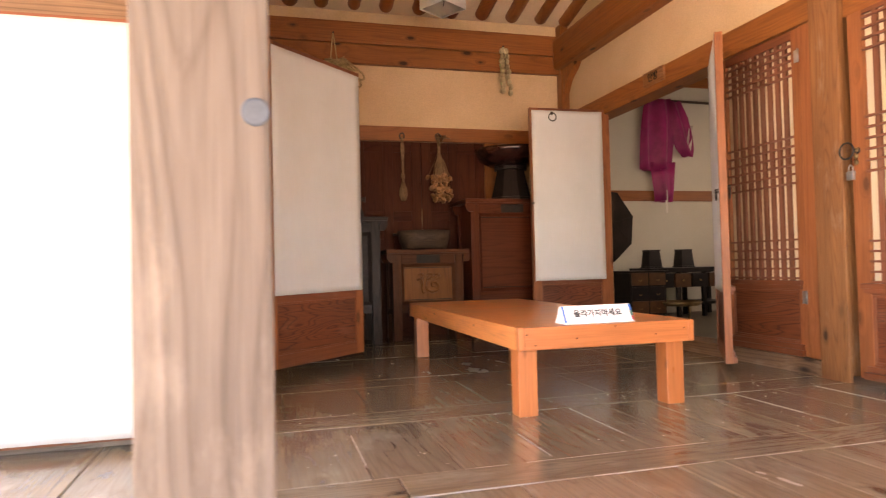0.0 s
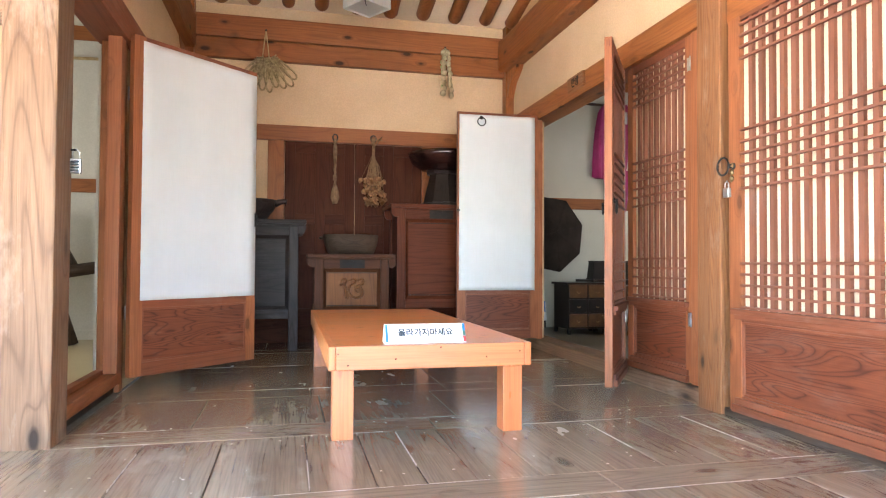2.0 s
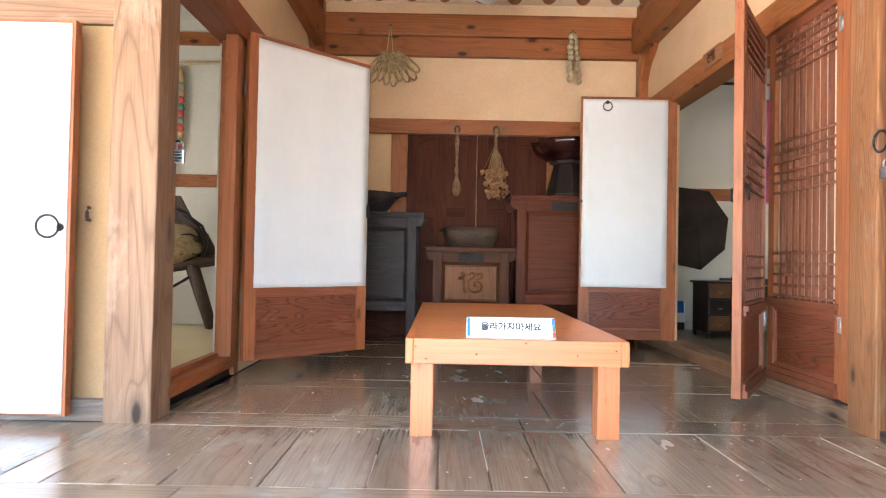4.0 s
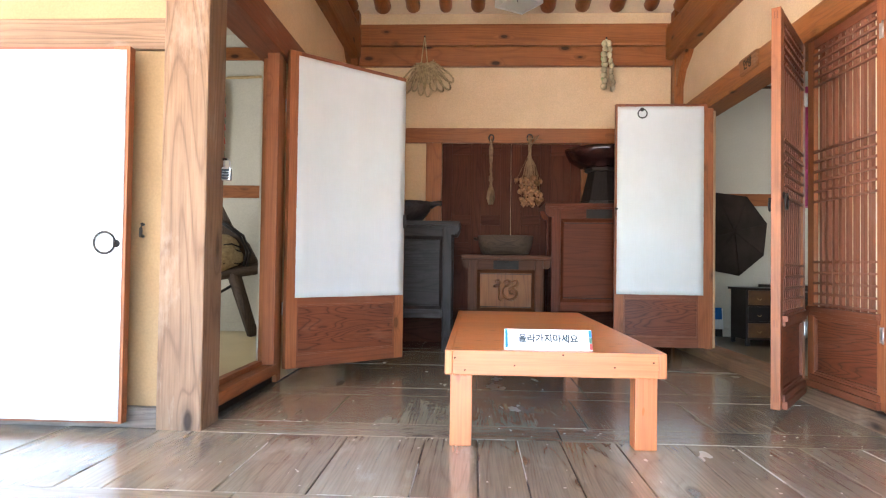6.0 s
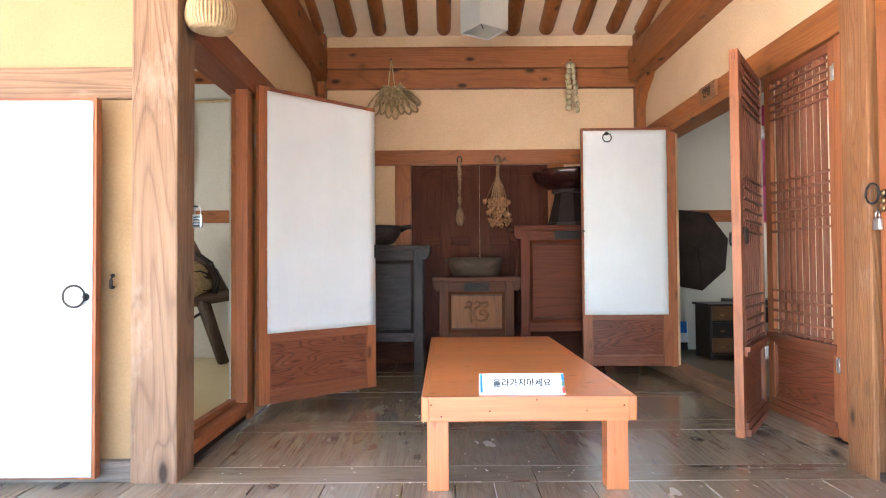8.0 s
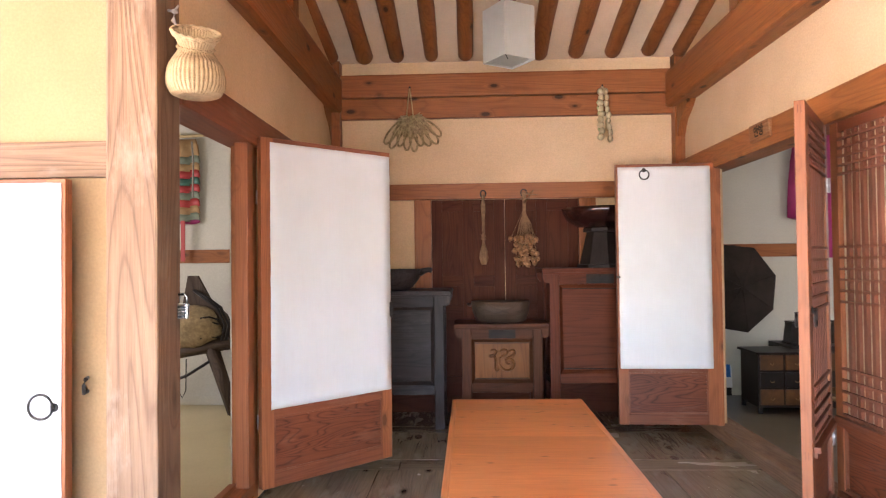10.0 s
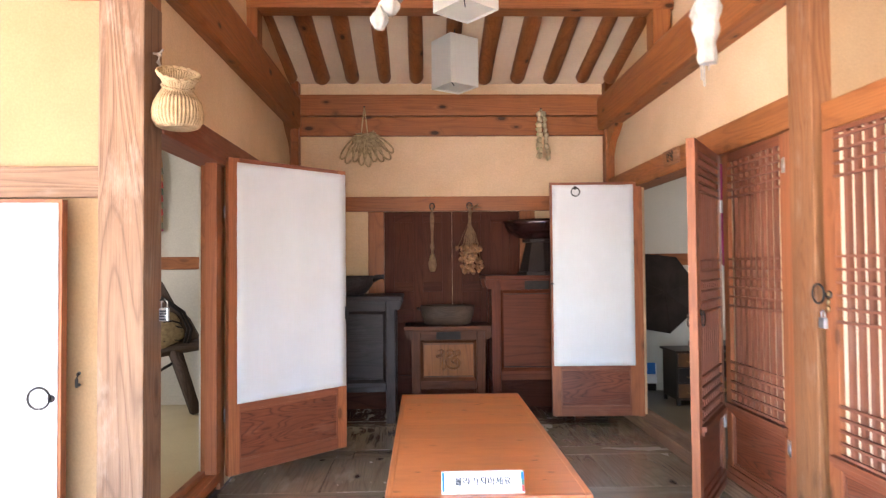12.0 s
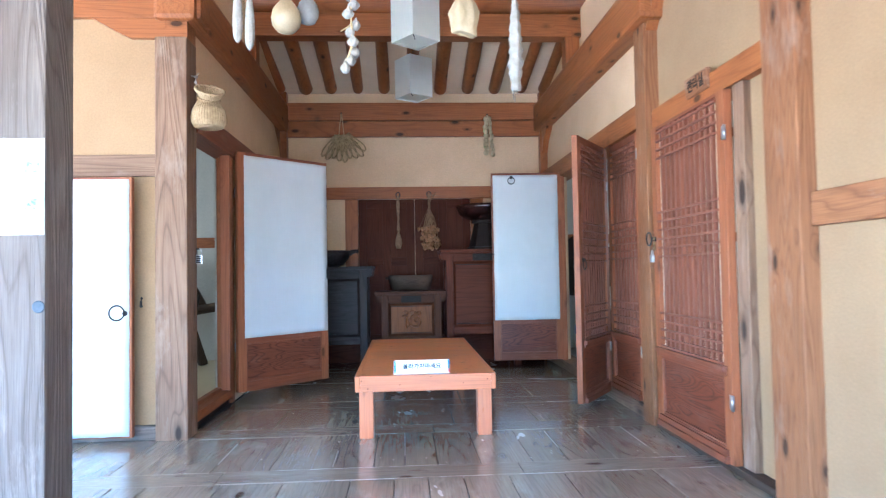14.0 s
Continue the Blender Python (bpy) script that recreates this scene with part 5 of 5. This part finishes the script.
part("cover", bm, DARK_CLAY, ob)
for k in range(8):
    bm = bmesh.new()
    tube(bm, [hat_rim(k, u) + Vector((0, 0, 0.001)) for u in (0.02, 0.2, 0.4, 0.6, 0.8, 1.0)], 0.0022, 6)
    part("seam_rib", bm, DARK_CLAY, ob)
bm = bmesh.new()
tube(bm, [(0.0, 0.05, 0.10), (0.0, 0.06, -0.17)], 0.012, 8)
part("peg", bm, wood("old", "z"), ob, "wooden wall peg")

ob = thing("drawer_chest", "small black lacquered chest with ochre drawer fronts", "chest", pose(3.785, 5.735, 0.06))
W, D, Hh = 0.195, 0.165, 0.48
box_part("body", (-W, -D, 0.05), (W, D, Hh - 0.02), LACQUER, ob, 0.004)
box_part("top", (-W - 0.02, -D - 0.02, Hh - 0.02), (W + 0.02, D + 0.02, Hh), LACQUER, ob, 0.004)
for s in (-1, 1):
    for q in (-1, 1):
        u, v = sorted((s * W, s * (W - 0.03)))
        g, k = sorted((q * D, q * (D - 0.03)))
        box_part("foot", (u, g, 0), (v, k, 0.05), LACQUER, ob, 0.003)
for r in range(3):
    for s in (-1, 1):
        u, v = sorted((s * 0.008, s * (W - 0.012)))
        dr = box_part("drawer", (u, -D - 0.01, 0.07 + r * 0.135), (v, -D + 0.002, 0.19 + r * 0.135), GOLD if (r + s) % 2 else LACQUER, ob, 0.003)
        bm = bmesh.new()
        tube(bm, [((u + v) / 2 + 0.014 * math.cos(a), -D - 0.014, 0.125 + r * 0.135 + 0.014 * math.sin(a)) for a in (math.pi + math.pi * k / 8 for k in range(9))], 0.003, 6)
        part("pull", bm, BRASS, dr, "aged brass pull")
# the dark bench with boxes and a tray beside the small chest
ob = thing("low_bench", "long dark wooden bench in the room", "bench", pose(4.35, 5.95, 0.06))
box_part("seat", (-0.42, -0.2, 0.45), (0.55, 0.2, 0.50), LACQUER, ob, 0.006)
for x in (-0.40, -0.1, 0.2, 0.5):
    for y in (-0.18, 0.14):
        box_part("leg", (x, y, 0), (x + 0.04, y + 0.04, 0.45), LACQUER, ob, 0.004)
box_part("shelf", (-0.36, -0.18, 0.12), (0.5, 0.18, 0.15), LACQUER, ob, 0.004)
for k in range(4):
    dr = box_part("drawer", (-0.33 + k * 0.2, -0.19, 0.30), (-0.15 + k * 0.2, 0.1, 0.44), GOLD if k % 2 else LACQUER, ob, 0.003)
    box_part("pull", (-0.25 + k * 0.2, -0.2, 0.36), (-0.23 + k * 0.2, -0.19, 0.38), BRASS, dr, 0.001)
for x in (4.06, 4.44):
    ob = thing("black_box", "small black tapered box on the bench", "box", pose(x, 5.93, 0.5605), "boxes on the bench")
    bm = bmesh.new()
    lathe(bm, [(0.115, 0.0), (0.115, 0.012), (0.105, 0.014), (0.085, 0.17), (0.09, 0.172), (0.09, 0.185)], seg=4)
    bmesh.ops.rotate(bm, verts=bm.verts, matrix=Matrix.Rotation(radians(45), 3, "Z"))
    for f in bm.faces:
        f.smooth = False
    part("case", bm, LACQUER, ob)
ob = thing("brass_tray", "round dull brass tray on feet on the floor", "tray", pose(4.12, 5.55, 0.06))
bm = bmesh.new()
lathe(bm, [(0.16, 0.135), (0.18, 0.14), (0.20, 0.175), (0.193, 0.178), (0.175, 0.15), (0.02, 0.147)], seg=32)
part("dish", bm, BRASS, ob)
for k in range(3):
    a = 2 * math.pi * k / 3 + 0.4
    bm = bmesh.new()
    tube(bm, [(0.15 * math.cos(a), 0.15 * math.sin(a), 0.138), (0.17 * math.cos(a), 0.17 * math.sin(a), 0.07), (0.14 * math.cos(a), 0.14 * math.sin(a), 0.0)], [0.012, 0.009, 0.012], 8)
    part("foot", bm, BRASS, ob)
ob = thing("printed_leaflet", "small blue and white printed leaflet against wall", "leaflet", pose(3.60, 6.27, 0.06, -7, 0, 0))
box_part("sheet", (-0.07, -0.002, 0.07), (0.07, 0.0, 0.30), WHITE_CARD, ob, 0.0)
box_part("picture", (-0.06, -0.003, 0.16), (0.06, -0.002, 0.28), BLUE, ob, 0.0)
box_part("stand", (-0.06, 0.0, 0.0), (0.06, 0.03, 0.075), LACQUER, ob, 0.002)

# ---- left room ----
ob = thing("striped_jacket", "jacket with bright striped sleeves on the wall", "garment", pose(-1.22, 5.92, 1.55))
for k, mat in enumerate((SAGE, TAN, RED, SAGE, RED, GREEN, RED, TAN, SAGE)):
    z = 0.10 + k * 0.062
    bm = bmesh.new()
    cloth(bm, [(z + 0.062, 0.03, 0.215), (z + 0.03, 0.03, 0.217), (z, 0.03, 0.22)], 6, 0.022)
    part("stripe", bm, mat, ob)
bm = bmesh.new()
cloth(bm, [(0.80, 0.02, 0.20), (0.74, 0.025, 0.21), (0.66, 0.03, 0.215)], 6, 0.022)
part("shoulder", bm, TAN, ob, "tan shoulder cloth")
bm = bmesh.new()
cloth(bm, [(0.10, 0.03, 0.22), (0.08, 0.03, 0.222)], 6, 0.023)
part("hem", bm, MAGENTA, ob, "dark red hem")
box_part("ribbon", (0.10, -0.045, -0.25), (0.135, -0.035, 0.10), RED, ob, 0.002, "hanging red ribbon")
bm = bmesh.new()
tube(bm, [(0.20, -0.045, 0.78), (0.215, -0.05, 0.6), (0.205, -0.045, 0.4), (0.21, -0.05, 0.3)], 0.008, 6)
part("white_cord", bm, COTTON, ob, "white tassel cord")
bm = bmesh.new()
tube(bm, [(-0.9, 0.0, 0.80), (0.3, -0.01, 0.84), (1.2, 0.0, 0.87)], 0.013, 8)
part("hanging_pole", bm, STRAW, ob, "pale bamboo hanging pole")

frame_ob = thing("carrying_frame", "dark wooden carrying frame with a straw bag", "carrying frame", pose(-1.05, 5.62, 0.06))
bm = bmesh.new()
tube(bm, [(-0.35, -0.02, 0.44), (0.85, 0.0, 0.635)], [0.055, 0.046], 4)
part("platform_bar", bm, wood("old", "x"), frame_ob)
for x0, x1 in ((0.30, 0.50), (-0.25, -0.42)):
    bm = bmesh.new()
    tube(bm, [(x0, 0.0, 0.53), (x1, -0.05, 0.0)], [0.062, 0.05], 4)
    part("leg", bm, wood("old", "z"), frame_ob)
bm = bmesh.new()
solid(bm, [(-0.1, 0.50), (0.52, 0.58), (0.40, 0.80), (0.28, 0.90), (0.16, 1.12), (0.08, 1.12), (0.02, 0.8)], "y", 0.05, 0.085)
part("back_board", bm, wood("old", "z"), frame_ob)
bm = bmesh.new()
blob(bm, (0.14, 0.0, 0.70), (0.22, 0.12, 0.17), 0.25, 3)
part("straw_bag", bm, OLD_STRAW, frame_ob, "dusty woven straw bag")
for k in range(5):
    bm = bmesh.new()
    tube(bm, [(0.24, -0.09, 0.62 + k * 0.04), (0.30, -0.06, 0.63 + k * 0.04), (0.36, 0.0, 0.62 + k * 0.035)], 0.008, 6)
    part("lashing", bm, LACQUER, frame_ob)
for r in (0.0, 0.03):
    bm = bmesh.new()
    tube(bm, [(0.40 + r, -0.04, 0.60), (0.43 + r, -0.05, 0.72), (0.36 + r, -0.03, 0.86), (0.22 + r, 0.0, 0.95), (0.14, 0.03, 1.0)], 0.013, 8)
    part("strap", bm, LACQUER, frame_ob, "black carrying strap")
bm = bmesh.new()
tube(bm, [(-0.1, -0.06, 0.24), (0.12, -0.06, 0.32), (0.30, -0.05, 0.43)], 0.012, 8)
tube(bm, [(0.05, -0.05, 0.45), (0.05, -0.06, 0.2), (0.08, -0.06, 0.14), (0.11, -0.06, 0.2), (0.11, -0.05, 0.45)], 0.005, 6)
part("rope", bm, LACQUER, frame_ob, "dark hanging rope")

# combination padlock on the doorway
ob = thing("padlock", "small steel combination padlock on the doorway pillar", "padlock", pose(0.235, 2.90, 1.06))
bm = bmesh.new()
bx(bm, (-0.02, -0.012, 0), (0.02, 0.012, 0.06), 0.005)
part("body", bm, STEEL, ob)
bm = bmesh.new()
tube(bm, [(-0.013, 0, 0.058), (-0.013, 0, 0.085), (0.0, 0, 0.1), (0.013, 0, 0.085), (0.013, 0, 0.058)], 0.0035, 6)
part("shackle", bm, STEEL, ob)
for k in range(4):
    bm = bmesh.new()
    tube(bm, [(-0.015, -0.0135, 0.01 + k * 0.012), (0.015, -0.0135, 0.01 + k * 0.012)], 0.004, 8)
    part("dial", bm, INK, ob, "dark number dial")
bm = bmesh.new()
tube(bm, [(-0.022, 0, 0.095), (0.0, 0, 0.095)], 0.005, 6)
part("staple", bm, IRON, ob)

# ---- hall floor: cross beams with short planks let in between them ----
floor = thing("floor", "dark glossy plank floor of the open hall", "floor", kind="structure")
bm = bmesh.new()
bx(bm, (-2.9, 1.12, -0.34), (3.14, 5.98, -0.035))
part("floor_base", bm, wood("old", "x"), floor)
BANDS = [(1.08, 1.36), (1.85, 2.04), (2.715, 2.925), (3.53, 3.745), (4.40, 4.60), (5.25, 5.44)]
rng = random.Random(4)


def plank(x0, x1, y0, y1, axis):
    g, dz = 0.0018, rng.uniform(-0.0012, 0.0012)
    bm = bmesh.new()
    bx(bm, (x0 + g, y0 + g, -0.034), (x1 - g, y1 - g, dz))
    top = [e for e in bm.edges if all(v.co.z > -0.01 for v in e.verts)]
    bmesh.ops.bevel(bm, geom=top, offset=0.0035, segments=2, profile=0.5, affect="EDGES")
    part("plank", bm, wood("floor", axis), floor)


FRONT = [-2.9, -2.5, -2.15, -1.8, -1.4, -1.05, -0.7, -0.35, 0.045, 0.2, 0.545, 0.835, 1.15, 1.36, 1.52, 1.69, 1.91, 2.18, 2.37, 2.62, 2.86, 3.09]
for i, (a, b) in enumerate(BANDS):
    west = -2.9 if i < 2 else 0.215
    if i == 2:
        plank(0.215, 1.7, a, b, "x")
        plank(1.7, 3.075, a, b, "x")
    else:
        cuts = [west, 0.9 + 0.3 * (i % 2), 2.35 - 0.4 * (i % 2), 3.1] if i > 1 else [west, -0.9, 0.62, 2.1, 3.1]
        for u, v in zip(cuts, cuts[1:]):
            plank(u, v, a, b, "x")
for r in range(6):
    y0 = BANDS[r][1]
    y1 = BANDS[r + 1][0] if r < 5 else 5.98
    if r < 2:
        cuts = FRONT if r == 1 else [x + (0.11 if 0 < i < len(FRONT) - 1 else 0) for i, x in enumerate(FRONT)]
    else:
        cuts = {2: [0.2, 0.31, 0.685, 1.24, 1.84, 2.39, 3.1], 3: [0.2, 0.78, 1.36, 1.95, 2.52, 3.1], 4: [0.2, 0.62, 1.2, 1.7, 2.3, 3.1], 5: [0.2, 0.9, 1.6, 2.4, 3.1]}[r]
    for u, v in zip(cuts, cuts[1:]):
        if r == 1 and v <= 0.05:
            plank(u, v, y0, 2.76, "y")
        elif r == 1 and u < 0.1:
            plank(u, v, y0, 2.73, "y")
        else:
            plank(u, v, y0, y1, "y")

# pale strips painted as glints of light along some of the joints
bm = bmesh.new()
for y in [v for band in BANDS[1:5] for v in band]:
    x = 0.3
    while x < 3.0:
        run = rng.uniform(0.08, 0.5)
        if rng.random() < 0.42:
            bx(bm, (x, y - 0.0011, -0.01), (min(x + run, 3.05), y + 0.0011, 0.0008))
        x += run + rng.uniform(0.02, 0.3)
for x in FRONT[10:-1]:
    if rng.random() < 0.6:
        a = rng.uniform(2.06, 2.3)
        bx(bm, (x - 0.001, a, -0.01), (x + 0.001, min(2.70, a + rng.uniform(0.2, 0.6)), 0.0012))
tagged(part("joint_glint", bm, mottled("pale_glint", (0.44, 0.40, 0.34), (0.26, 0.22, 0.18), 30.0, 0.7, 0.2), floor, "pale strips painted as glints in plank joints"), kind="stuff")

# crumbs of straw and grit lying on the boards
bm = bmesh.new()
for _ in range(170):
    x, y, r = rng.uniform(0.35, 3.0), rng.choice((rng.uniform(2.05, 2.95), rng.uniform(2.6, 3.0), rng.uniform(3.0, 4.6))), rng.uniform(0.0012, 0.0032)
    blob(bm, (x, y, 0.0018), (r * rng.uniform(0.8, 2.4), r, r * 0.6), 0.3, 1)
tagged(part("grit", bm, mottled("pale_grit", (0.50, 0.45, 0.36), (0.34, 0.29, 0.22), 60.0, 0.9, 0.2), floor, "pale crumbs of straw and grit"), kind="stuff")
